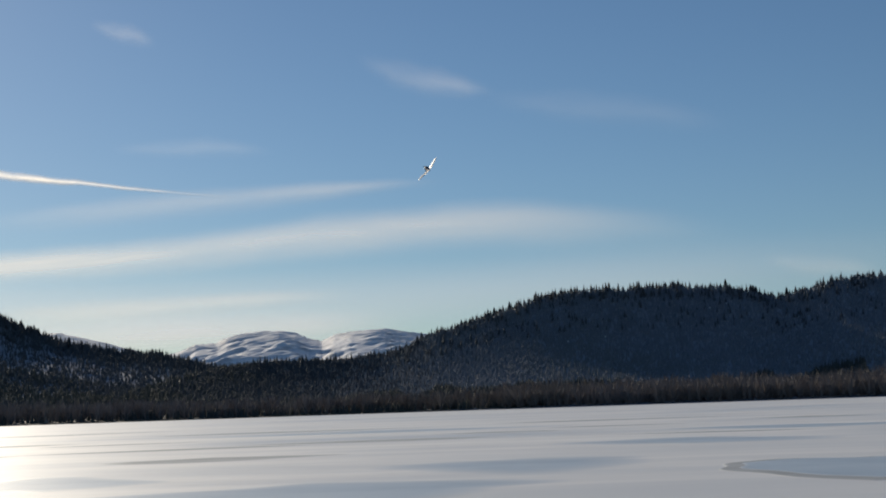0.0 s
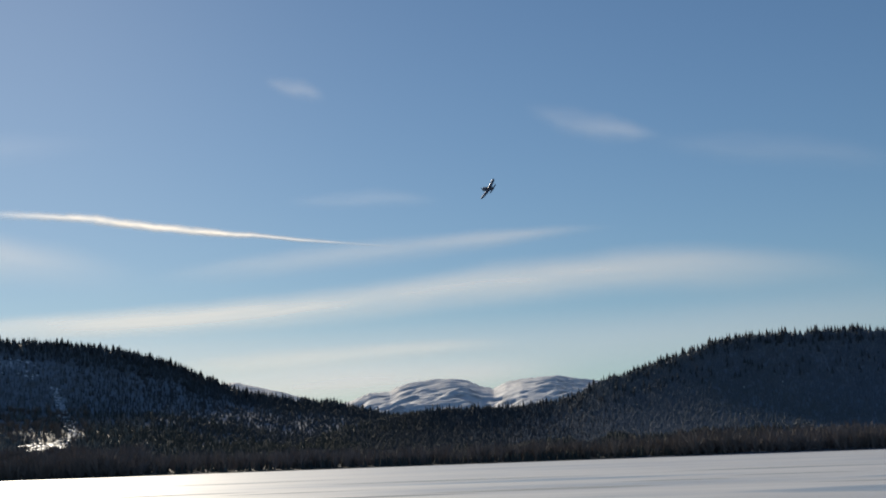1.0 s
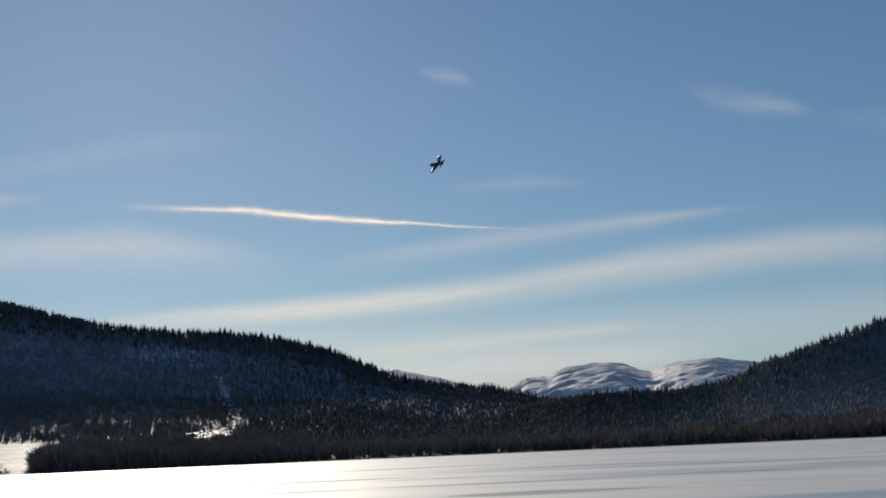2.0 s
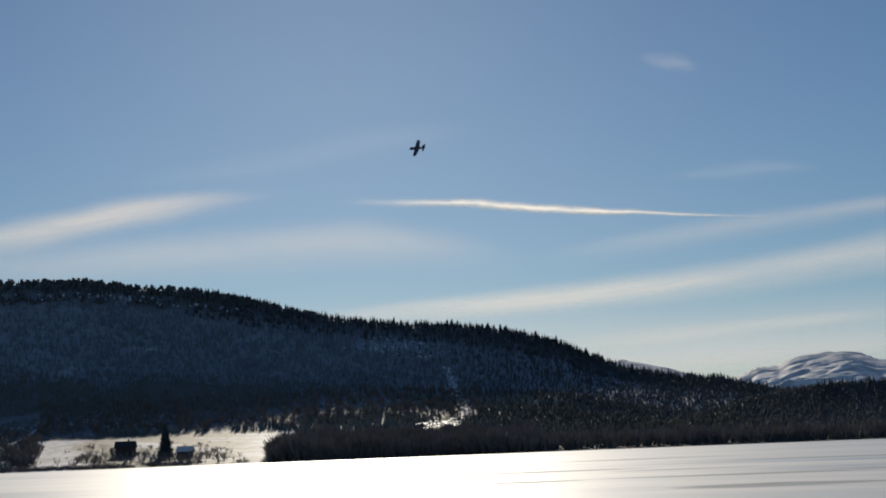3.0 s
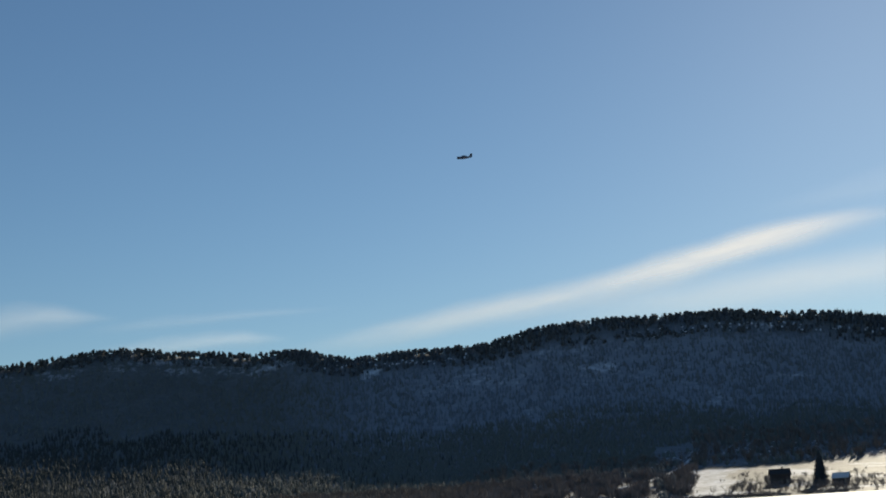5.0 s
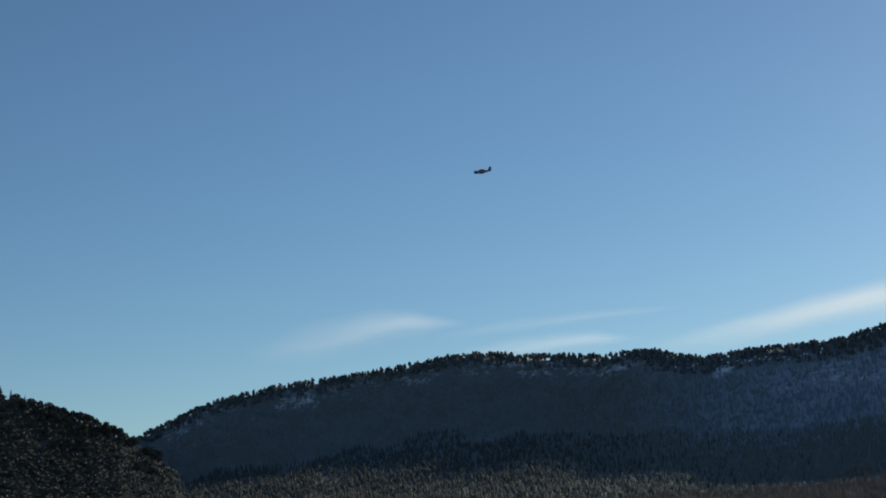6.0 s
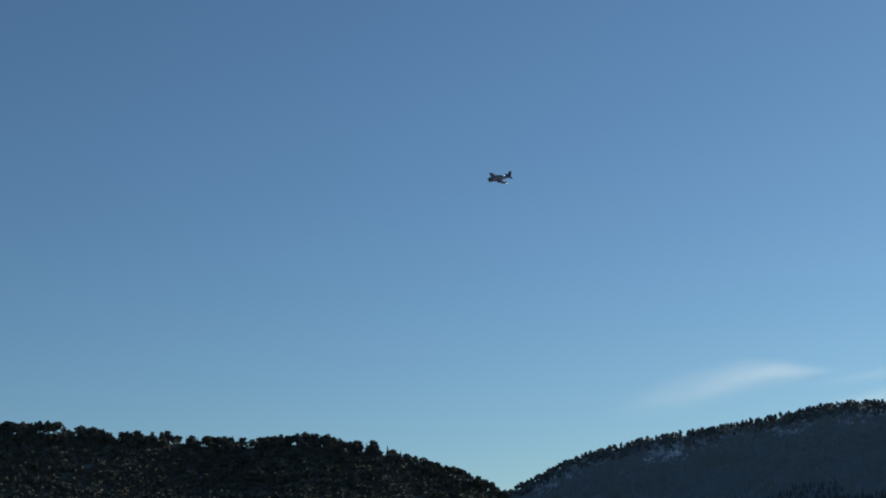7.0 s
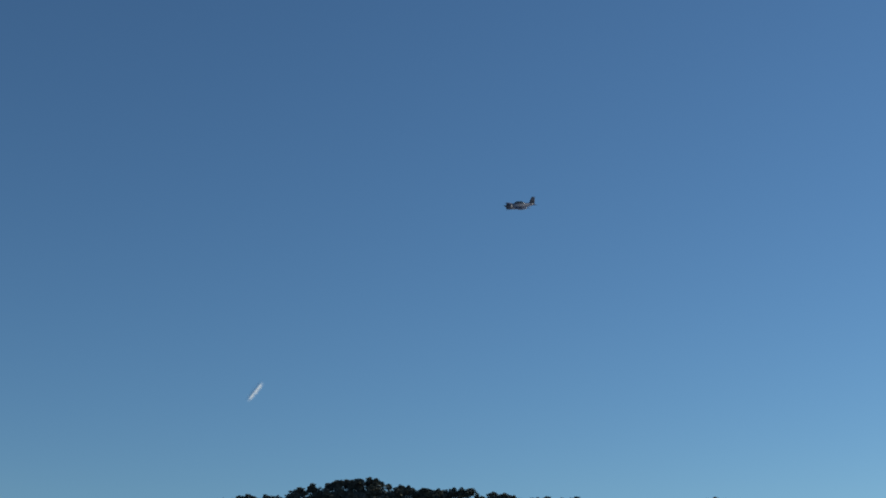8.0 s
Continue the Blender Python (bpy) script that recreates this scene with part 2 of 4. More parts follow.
HILL_RIGHT = [(-180, 3.2), (-60, 3.8), (-25, 4.5), (-17, 4.52), (-15.6, 4.44), (-14.5, 4.24), (-13.5, 4.04), (-13, 3.88), (-12.6, 3.98), (-11.1, 4.38), (-9.2, 4.38), (-7, 4.34), (-5.9, 4.42),
              (-3.6, 4.23), (-2.5, 3.94), (-1.4, 3.7), (-0.3, 3.44), (0.5, 3.24), (1.3, 2.84), (2, 2.45), (3.1, 2.15), (4.2, 1.98), (6.5, 2.0), (9, 1.9), (11, 1.5), (14, 0.4)]
HILL_NEAR = [(71, 2.8), (72.9, 4.1), (74.2, 4.85), (75.8, 5.35), (77.3, 5.95), (80.6, 6.52), (83.1, 6.45), (85.4, 6.72), (88.3, 6.97), (90.3, 7.15), (92.2, 7.16), (93.6, 7.57),
             (95.4, 7.58), (96.8, 7.34), (98.3, 7.02), (101, 6.65), (115, 5.5), (140, 3.6), (180, 3.2)]
SHORE = 655.0


def waves(x, y, wave, count=10, seed=1):
    """Soft random relief of about unit height."""
    r = np.random.default_rng(seed)
    out = 0.0
    for k in range(count):
        a, ph = r.uniform(0, 2 * np.pi), r.uniform(0, 2 * np.pi)
        w = wave * 2.0 ** r.uniform(-1.2, 0.6)
        out = out + np.sin((x * np.cos(a) + y * np.sin(a)) * 2 * np.pi / w + ph) * (w / wave) ** 0.8
    return out / math.sqrt(count)


def table(pairs, az, lo):
    p = np.array(pairs)
    return np.interp(az, p[:, 0], p[:, 1], left=lo, right=lo)


def ridge_left(az):
    return 1165 + 110 * np.clip((np.asarray(az, float) - 44) / 14, 0, 1)


def ridge_right(az):
    return 905 - 10 * np.clip((np.asarray(az, float) + 1) / 5, 0, 1)


def ridge_near(az):
    return 1080 + 0.0 * np.asarray(az, float)


LAYERS = ((HILL_LEFT, ridge_left, 4.6, 0.27), (HILL_RIGHT, ridge_right, 3.4, 0.12), (HILL_NEAR, ridge_near, 6.6, 0.27))


def layer_height(layer, az, r):
    pairs, ridge, trees, foot = layer
    R = ridge(az)
    H = np.maximum(EYE.z + R * np.tan(np.radians(table(pairs, az, 0.0))) - trees, 0.0)
    u = np.clip((r - SHORE) / (R - SHORE), 0, 1)
    rise = foot * u + (1 - foot) * u ** 3
    fall = np.clip((r - R) / 900.0, 0, 1)
    return H * rise * (1 - 0.8 * fall * fall * (3 - 2 * fall))


def land_height(az, r):
    """Height of the ground at bearing az and distance r."""
    az, r = np.asarray(az, float), np.asarray(r, float)
    h = np.zeros(np.broadcast(az, r).shape)
    for layer in LAYERS:
        h = np.maximum(h, layer_height(layer, az, r))
    x, y = -np.sin(np.radians(az)) * r, np.cos(np.radians(az)) * r
    u = np.clip((r - SHORE) / 500.0, 0, 1)
    h = h + waves(x, y, 170, 12, 3) * 5.0 * u * np.clip(h / 60, 0, 1) * (1 - 0.6 * (r > 1000)) + 0.25 * u
    return h + np.clip((r - SHORE) * 0.05, -1.2, 0.5)


def seen_height(az, r):
    return np.degrees(np.arctan2(land_height(az, r) - EYE.z, r))


def snow_cover(az, r):
    """How open and snowy the ground is, 0 to 1, by the lie of the land."""
    el = seen_height(az, r)
    blob = lambda a, e, da, de: np.exp(-(((az - a) / da) ** 2 + ((el - e) / de) ** 2))
    c = 0.12 + 0.0 * az
    edge = 28.7 - 1.0 * el + 0.25 * waves(az * 40, el * 40, 30, 8, 5)
    field = np.clip((az - edge) / 0.3, 0, 1) * np.clip((38.2 - az) / 0.5, 0, 1) * np.clip((1.12 - el) / 0.12, 0, 1)
    field = np.maximum(field, np.clip((az - 40) / 1, 0, 1) * np.clip((47 - az) / 2, 0, 1) * np.clip((0.85 - el) / 0.15, 0, 1) * (0.58 + 0.08 * waves(az * 12, r, 22, 8, 27)))
    field = np.maximum(field, np.clip((az - 36) / 1, 0, 1) * np.clip((52 - az) / 3, 0, 1) * np.clip((SHORE + 26 - r) / 6, 0, 1) * 0.9)
    band = np.clip((az - 21) / 1.5, 0, 1) * np.clip((37.5 - az) / 2, 0, 1) * np.clip((el - 0.9) / 0.2, 0, 1) * np.clip((2.35 - el) / 0.5, 0, 1)
    worn = np.clip(0.55 + 0.8 * waves(az * 8, r * 1.1, 24, 10, 21), 0, 1) * np.clip((az - 29.0) / 1.4, 0, 1) * np.clip((36.4 - az) / 0.5, 0, 1)
    c = np.maximum(c, field * (0.63 - 0.3 * worn))
    c = np.maximum(c, 0.30 + 0.075 * band)
    open_wood = np.clip((az - 19) / 4, 0, 1) * np.clip((52 - az) / 5, 0, 1) * np.clip((el - 2.8) / 1.2, 0, 1)
    c = np.maximum(c, 0.30 + open_wood * np.clip(0.0 + 0.15 * waves(az * 24, el * 170, 90, 12, 23), 0, 0.26))
    for a, e, da, de, w in ((22.2, 0.95, 0.8, 0.22, 0.3), (21.6, 2.6, 0.3, 0.7, 0.3), (21.1, 1.5, 0.35, 0.35, 0.4), (24, 4.2, 2.0, 0.45, 0.22), (37.4, 4.3, 1.6, 0.7, 0.16), (36.4, 3.6, 0.9, 0.35, 0.22), (38.2, 4.9, 2.4, 0.9, 0.13), (40.8, 4.8, 2.0, 0.7, 0.14),
                            (34.2, 6.3, 0.8, 0.2, 0.26), (31.0, 5.8, 1.2, 0.2, 0.22), (50.0, 5.5, 0.9, 0.2, 0.35), (45.5, 5.0, 3, 0.8, 0.2), (39.5, 6.2, 2, 0.5, 0.2), (43.5, 3.6, 1.0, 0.8, 0.16)):
        c = np.maximum(c, 0.30 + w * blob(a, e, da, de))
    crest = np.clip((az - 50) / 4, 0, 1) * np.clip((72.5 - az) / 1.0, 0, 1) * np.clip((el - table(HILL_LEFT, az, 2.0) + 1.5) / 0.9, 0, 1)
    return np.maximum(c, 0.30 + crest * (0.17 + 0.07 * waves(az * 24, el * 170, 60, 10, 25)))


def in_field(az, r):
    """True in the open field round the farm."""
    return (az > 28.3) & (az < 38.3) & (seen_height(az, r) < 1.12)


def on_terrace(az, r):
    """True on the open, brushy terrace along the wood's lower edge."""
    e, mid = seen_height(az, r), np.interp(az, [21, 22.4, 24, 27, 28.5, 31, 39], [1.25, 1.5, 1.9, 1.95, 1.6, 1.45, 1.6])
    gaps = waves(az * 14, r, 26, 8, 41)
    return (az > 21.5) & (az < 39) & (np.abs(e - mid) < 0.38 + 0.12 * gaps) & (gaps > -0.7)


def lower_wood(az, r):
    """True where the green forest of the lower slopes stands; above it the wood is thin and coloured blue-grey for
    haze.
    """
    return seen_height(az, r) < 0.5 * table(HILL_LEFT, az, 2.0) - 0.5 * np.clip((52 - az) / 20, 0, 1) + 0.35 * waves(az * 14, r * 0.4, 60, 8, 31)


def build_land():
    az = np.concatenate([np.arange(-180, -30, 3.0), np.arange(-30, 112, 0.22), np.arange(112, 180, 3.0)])
    rr = np.concatenate([np.linspace(620, 1100, 46), np.linspace(1112, 1900, 44), np.linspace(1950, 4900, 24)])
    A, Rr = np.meshgrid(az, rr)
    Z = land_height(A, Rr)
    X, Y = -np.sin(np.radians(A)) * Rr, np.cos(np.radians(A)) * Rr
    n, k = len(az), len(rr)
    verts = np.stack([X, Y, Z], -1).reshape(-1, 3)
    i, j = np.meshgrid(np.arange(n), np.arange(k - 1))
    a, b = j * n + i, j * n + (i + 1) % n
    c, d = a + n, b + n
    tris = np.concatenate([np.stack([a, c, b], -1).reshape(-1, 3), np.stack([b, c, d], -1).reshape(-1, 3)])
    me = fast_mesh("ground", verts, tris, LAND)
    me.shade_smooth()
    at = me.attributes.new("snow", "FLOAT", "POINT")
    at.data.foreach_set("value", snow_cover(A, Rr).astype(np.float32).ravel())
    # Ground darkened in place of wooded shade and under crests; the field is brown.
    shade_brown = np.clip((A - 71.5) / 2.5, 0, 1) * 0.9 + np.clip((Rr < 1000) * lower_wood(A, Rr) * (A > 7) * (A < 73), 0, 1) * (0.4 + 0.4 * np.clip((A - 52) / 6, 0, 1) + 0.5 * np.clip((25 - A) / 4, 0, 1))
    shade_brown = np.maximum(shade_brown, 0.7 * np.clip((A - 49) / 5, 0, 1) * (A < 73))
    shade_brown = np.maximum(shade_brown, 0.85 * np.clip((seen_height(A, Rr) - table(HILL_LEFT, A, 2.0) + 0.75) / 0.3, 0, 1) * (A > 7) * (A < 52) * (Rr < 1500))
    shade_brown = np.maximum(shade_brown, 0.95 * in_field(A, Rr))
    shade_brown = np.maximum(shade_brown, 0.85 * np.clip((A + 4) / 5, 0, 1) * (A < 12) * (Rr < 900))
    me.attributes.new("shade_brown", "FLOAT", "POINT").data.foreach_set("value", np.clip(shade_brown, 0, 1).astype(np.float32).ravel())
    tagged(new("ground", me), "snow-patched wooded hillsides around a frozen lake", "ground", kind="structure")


build_land()


def place_on(az, el):
    """Distance at which the hillside at bearing az shows at height el, and its ground height."""
    r = np.linspace(SHORE + 2, 1300, 300)
    e = np.maximum.accumulate(seen_height(np.full(300, az), r))
    d = float(np.interp(el, e, r))
    return d, float(land_height(az, d))


def snow_track(name, label, rows, lift=0.5):
    """A strip of packed snow over the hillside: rows of bearing, height, width in metres."""
    bm = bmesh.new()
    p = np.array(rows, float)
    t = np.linspace(0, len(p) - 1, 8 * (len(p) - 1) + 1)
    az, el, wd = (np.interp(t, np.arange(len(p)), p[:, k]) for k in range(3))
    r = random.Random(len(rows))
    last = None
    for a, e, w in zip(az, el, wd):
        d, z = place_on(a, e)
        q = bearing(a) * d
        side = bearing(a + 90) * w * 0.5
        row = []
        for s, dz in ((1, -0.6), (0.8, 0.0), (-0.8, 0.0), (-1, -0.6)):
            c = q + side * s * r.uniform(0.8, 1.2)
            row.append(bm.verts.new((c.x, c.y, z + lift + dz)))
        if last:
            for i in range(3):
                bm.faces.new((last[i], last[i + 1], row[i + 1], row[i]))
        last = row
    bmesh.ops.recalc_face_normals(bm, faces=bm.faces)
    me = bpy.data.meshes.new(name)
    bm.to_mesh(me)
    bm.free()
    me.materials.append(ROOF_SNOW)
    tagged(new(name, me), label, "snow track", kind="structure")


TRACK = [(40.8, 0.36, 2.2), (39.8, 0.52, 2.1), (38.9, 0.72, 2.0), (38.2, 1.0, 1.9), (37.8, 1.25, 1.7), (37.4, 1.6, 1.4)]
snow_track("farm_track", "packed snow farm track climbing the bank", TRACK, 1.1)


def snow_patches(label, rows, count, size, seed, lift=1.0):
    """Small ragged patches of snow strewn along a line on the hillside: rows of bearing, height, spread in degrees."""
    p = np.array(rows, float)
    q = random.Random(seed)
    bm = bmesh.new()
    for k in range(count):
        t = q.uniform(0, len(p) - 1)
        az, el, wd = (float(np.interp(t, np.arange(len(p)), p[:, i])) for i in range(3))
        az, el = az + q.gauss(0, 0.5) * wd, el + q.gauss(0, 0.25) * wd
        d, z = place_on(az, el)
        c = bearing(az) * d
        across, up = bearing(az - 90), bearing(az)
        w, h = size * q.uniform(0.4, 1.3), size * q.uniform(0.5, 2.2)
        slope = (float(land_height(az, d + 4)) - z) / 4
        ring = []
        for i in range(8):
            a, k1 = i * 0.785 + q.uniform(-0.2, 0.2), q.uniform(0.55, 1.2)
            v = across * (w * k1 * math.cos(a)) + up * (h * k1 * math.sin(a))
            ring.append(bm.verts.new((c.x + v.x, c.y + v.y, z + lift + slope * h * k1 * math.sin(a))))
        mid = bm.verts.new((c.x, c.y, z + lift + 0.25))
        for i in range(8):
            bm.faces.new((ring[i], ring[(i + 1) % 8], mid))
    bmesh.ops.recalc_face_normals(bm, faces=bm.faces)
    me = bpy.data.meshes.new("snow_patch")
    bm.to_mesh(me)
    bm.free()
    me.materials.append(ROOF_SNOW)
    tagged(new("snow_patch", me), label, "snow patch", kind="stuff")


snow_patches("broken snow-filled gully in the forest", [(21.86, 3.2, 0.15), (21.7, 2.6, 0.15), (21.52, 2.1, 0.2), (21.2, 1.7, 0.28), (20.95, 1.3, 0.3)], 110, 1.0, 1, 2.4)
snow_patches("ragged snow-filled clearing in the forest", [(22.9, 1.0, 0.2), (22.3, 0.95, 0.3), (21.7, 1.0, 0.3), (21.2, 1.2, 0.25)], 50, 1.9, 2, 2.0)
snow_patches("strewn snow patches in an old felling", [(25.5, 4.0, 0.6), (24.2, 4.2, 0.8), (23.2, 4.0, 0.8), (22.4, 3.6, 0.4)], 44, 1.1, 3, 2.4)
snow_patches("specks of snow in the dark forest", [(36, 1.9, 0.9), (33, 2.2, 0.9), (29, 2.4, 1.0), (26, 2.0, 0.9), (23.5, 1.7, 0.8)], 60, 0.6, 4, 2.4)
snow_patches("snow lying open under the crest", [(40, 6.3, 0.4), (36, 6.35, 0.4), (34, 6.3, 0.35), (32, 5.95, 0.3), (30, 5.7, 0.3)], 46, 1.1, 5, 2.4)
snow_patches("snow lying open along the high crest", [(51.5, 5.75, 0.35), (49.5, 5.65, 0.3), (48, 5.7, 0.25), (45, 5.9, 0.25)], 34, 1.1, 6, 2.4)
snow_patches("snow between bushes along the wood's lower edge", [(38.6, 1.6, 0.6), (37.3, 1.55, 0.6), (35.5, 1.5, 0.7), (34.0, 1.45, 0.7), (32.5, 1.4, 0.7), (30.7, 1.35, 0.7), (29.2, 1.4, 0.8), (28.0, 1.55, 0.8)], 130, 0.7, 8, 1.0)
snow_patches("snow strewn over a brushy terrace", [(28.2, 1.6, 0.7), (26.9, 1.85, 0.7), (25.6, 1.85, 0.7), (23.8, 1.75, 0.8), (22.4, 1.4, 0.7)], 100, 0.8, 9, 1.2)
snow_patches("snow patches on the bank beside the farm track", [(44.6, 0.8, 0.5), (43.1, 0.78, 0.5), (41.9, 0.72, 0.5), (40.4, 0.85, 0.6), (39.2, 1.15, 0.6), (38.2, 1.2, 0.6)], 90, 0.9, 10, 1.6)
snow_patches("specks of snow on the lower wooded slope", [(15, 1.45, 0.4), (13, 1.5, 0.5), (6, 1.4, 0.6), (-5, 2.4, 1.0), (-11.5, 3.6, 0.5)], 16, 0.6, 7, 1.6)


def build_ice():
    radii = [0.0, 6, 15, 30, 60, 120, 240, 400, 560, 700]
    n = 96
    verts, faces = [(0, 0, 0)], []
    for r in radii[1:]:
        verts += [(r * math.cos(2 * math.pi * i / n), r * math.sin(2 * math.pi * i / n), 0) for i in range(n)]
    faces += [(0, 1 + i, 1 + (i + 1) % n) for i in range(n)]
    for k in range(len(radii) - 2):
        o = 1 + k * n
        faces += [(o + i, o + n + i, o + n + (i + 1) % n, o + (i + 1) % n) for i in range(n)]
    tagged(new("lake_ice", mesh_of("lake_ice", verts, faces, ICE)), "frozen lake under wind-packed snow", "frozen lake", kind="structure")


build_ice()


def puddle(az, dist, half_width, half_depth, seed, material=PUDDLE, rim=0.55, extra=0.0):
    """A refrozen pool: a flat lobed sheet on the ice, pointed at its ends, that thins out over its rim."""
    r = random.Random(seed)
    ph = [r.uniform(0, 6.28) for _ in range(4)]
    n = 56
    lift = 0.004 + 0.002 * (seed % 5) + extra
    rows = ((1.0, 0.0, -0.001 - lift), (1.0 - 0.3 * rim, 0.45, 0.0), (1.0 - rim, 1.0, 0.001), (0.2, 1.0, 0.0015))
    verts, depth = [], []
    for k, d, z in rows:
        for i in range(n):
            a = 2 * math.pi * i / n
            q = 1 + 0.10 * math.sin(2 * a + ph[0]) + 0.09 * math.sin(3 * a + ph[1]) + 0.05 * math.sin(5 * a + ph[2]) + 0.03 * math.sin(9 * a + ph[3])
            y = math.sin(a) * (1 - 0.35 * abs(math.cos(a)))
            verts.append((half_width * q * k * math.cos(a), half_depth * q * k * y + 0.12 * half_depth * math.sin(ph[3]) * math.cos(2 * a), z))
            depth.append(d)
    verts.append((0, 0, 0.0015))
    depth.append(1.0)
    faces = [(o + i, o + (i + 1) % n, o + n + (i + 1) % n, o + n + i) for o in (0, n, 2 * n) for i in range(n)]
    faces += [(3 * n + i, 3 * n + (i + 1) % n, 4 * n) for i in range(n)]
    me = mesh_of("ice_pool", verts, faces, material)
    me.attributes.new("depth", "FLOAT", "POINT").data.foreach_set("value", depth)
    ob = new("ice_pool", me)
    p = bearing(az) * dist
    ob.matrix_world = pose(p.x, p.y, lift, 0, 0, az)
    tagged(ob, "blue-grey refrozen meltwater pool on lake ice", "ice patch", "pools on the ice", "structure")


# the one clear pool with a firm rim, then pools that fade into the snow
puddle(-16.1, 36.6, 3.6, 6.3, 4, BARE_ICE, 0.05)
puddle(-16.3, 36.9, 3.35, 5.7, 4, PUDDLE, 0.12, 0.004)
for az, dist, hw, hd, seed in ((15.6, 40.5, 2.9, 5.5, 3), (5.6, 31.0, 5.6, 5.0, 2), (-14.0, 86, 9.0, 6.0, 7), (2.5, 112, 14, 7.0, 8), (20.0, 140, 10.0, 9, 9)):
    puddle(az, dist, hw, hd, seed)
for az, dist, hw, hd, seed in ((-2.7, 42.5, 4.8, 5.5, 6), (-9.5, 62, 6.2, 6.0, 11)):
    puddle(az, dist, hw, hd, seed, PUDDLE, 0.85)
# long bare streaks where the wind has swept the snow away
for az, dist, hw, hd, seed in ((10.6, 76.0, 7.5, 2.3, 21), (3.0, 80, 8.0, 2.6, 24), (9.2, 56.8, 4.9, 3.0, 22), (-14.0, 120, 5.2, 3.4, 34), (-2.0, 94, 4.4, 2.0, 33), (18.6, 105, 10.0, 2.6, 35), (19.8, 140, 5.0, 2.8, 27),
                               (22.0, 108, 4.5, 1.6, 23), (19.3, 75, 4.0, 1.7, 25), (28.5, 118, 6.0, 2.2, 30), (30.5, 100, 5.0, 1.6, 31), (27.0, 82, 5.0, 1.1, 32), (6.5, 130, 14, 3.4, 26), (14.5, 170, 12, 4.5, 28), (-6.0, 140, 12, 4.0, 29),
                               (-10.5, 76, 5.0, 1.5, 36), (-6.5, 105, 6.0, 1.8, 37), (23.5, 165, 9, 3.5, 38), (13.0, 96, 5, 1.6, 39)):
    puddle(az, dist, hw, hd, seed, BARE_ICE, 0.5)


def build_mountain():
    skyline = [(-4, 2.6), (-2, 2.7), (0.2, 2.8), (1.8, 3.04), (2.4, 3.13), (3.8, 3.08), (4.4, 2.95), (4.9, 2.74), (5.4, 2.84), (5.9, 3.08), (6.6, 3.17), (7.8, 3.11), (8.6, 2.96), (9.0, 2.76),
               (9.8, 2.72), (10.6, 2.4), (11.3, 2.3), (12, 2.5), (13.2, 2.85), (15, 3.3), (18, 3.0), (20, 1.5)]
    az = np.arange(-5, 20.01, 0.06)
    rr = np.linspace(2300, 4900, 260)
    A, Rr = np.meshgrid(az, rr)
    X, Y = -np.sin(np.radians(A)) * Rr, np.cos(np.radians(A)) * Rr
    crest = 4480 + 110 * waves(X * 0 + A * 60, Y * 0, 260, 6, 11)
    H = crest * np.tan(np.radians(table(skyline, A, 0.5) + 0.07))
    u = np.clip((Rr - 2300) / (crest - 2300), 0, 1)
    rel = np.abs(waves(X, Y, 420, 14, 21)) * 26 + np.abs(waves(X, Y, 160, 14, 22)) * 9
    fall = np.clip((Rr - crest) / 600, 0, 1)
    hold = np.sqrt(np.sin(np.pi * u * 0.97)) * H / 220
    p, q = u * 2180, A * 78
    s, t = p + 0.7 * q, 0.22 * (q - 0.7 * p)
    roll = 6 * (0.7 - np.abs(waves(s, t, 420, 9, 24))) + 4.5 * waves(s, t, 170, 12, 25) + 4 * waves(s * 1.1, t * 2, 75, 12, 26)
    Z = H * (u ** 1.15) * (1 - 0.7 * fall) + (roll - 0.35 * rel) * hold * (fall <= 0)
    n, k = len(az), len(rr)
    i, j = np.meshgrid(np.arange(n - 1), np.arange(k - 1))
    a, b = j * n + i, j * n + i + 1
    tris = np.concatenate([np.stack([a, a + n, b], -1).reshape(-1, 3), np.stack([b, a + n, b + n], -1).reshape(-1, 3)])
    me = fast_mesh("snow_mountain", np.stack([X, Y, Z], -1).reshape(-1, 3), tris, MOUNTAIN)
    me.shade_smooth()
    tagged(new("snow_mountain", me), "distant rounded mountain under wind-blown snow", "mountain", kind="structure")


build_mountain()


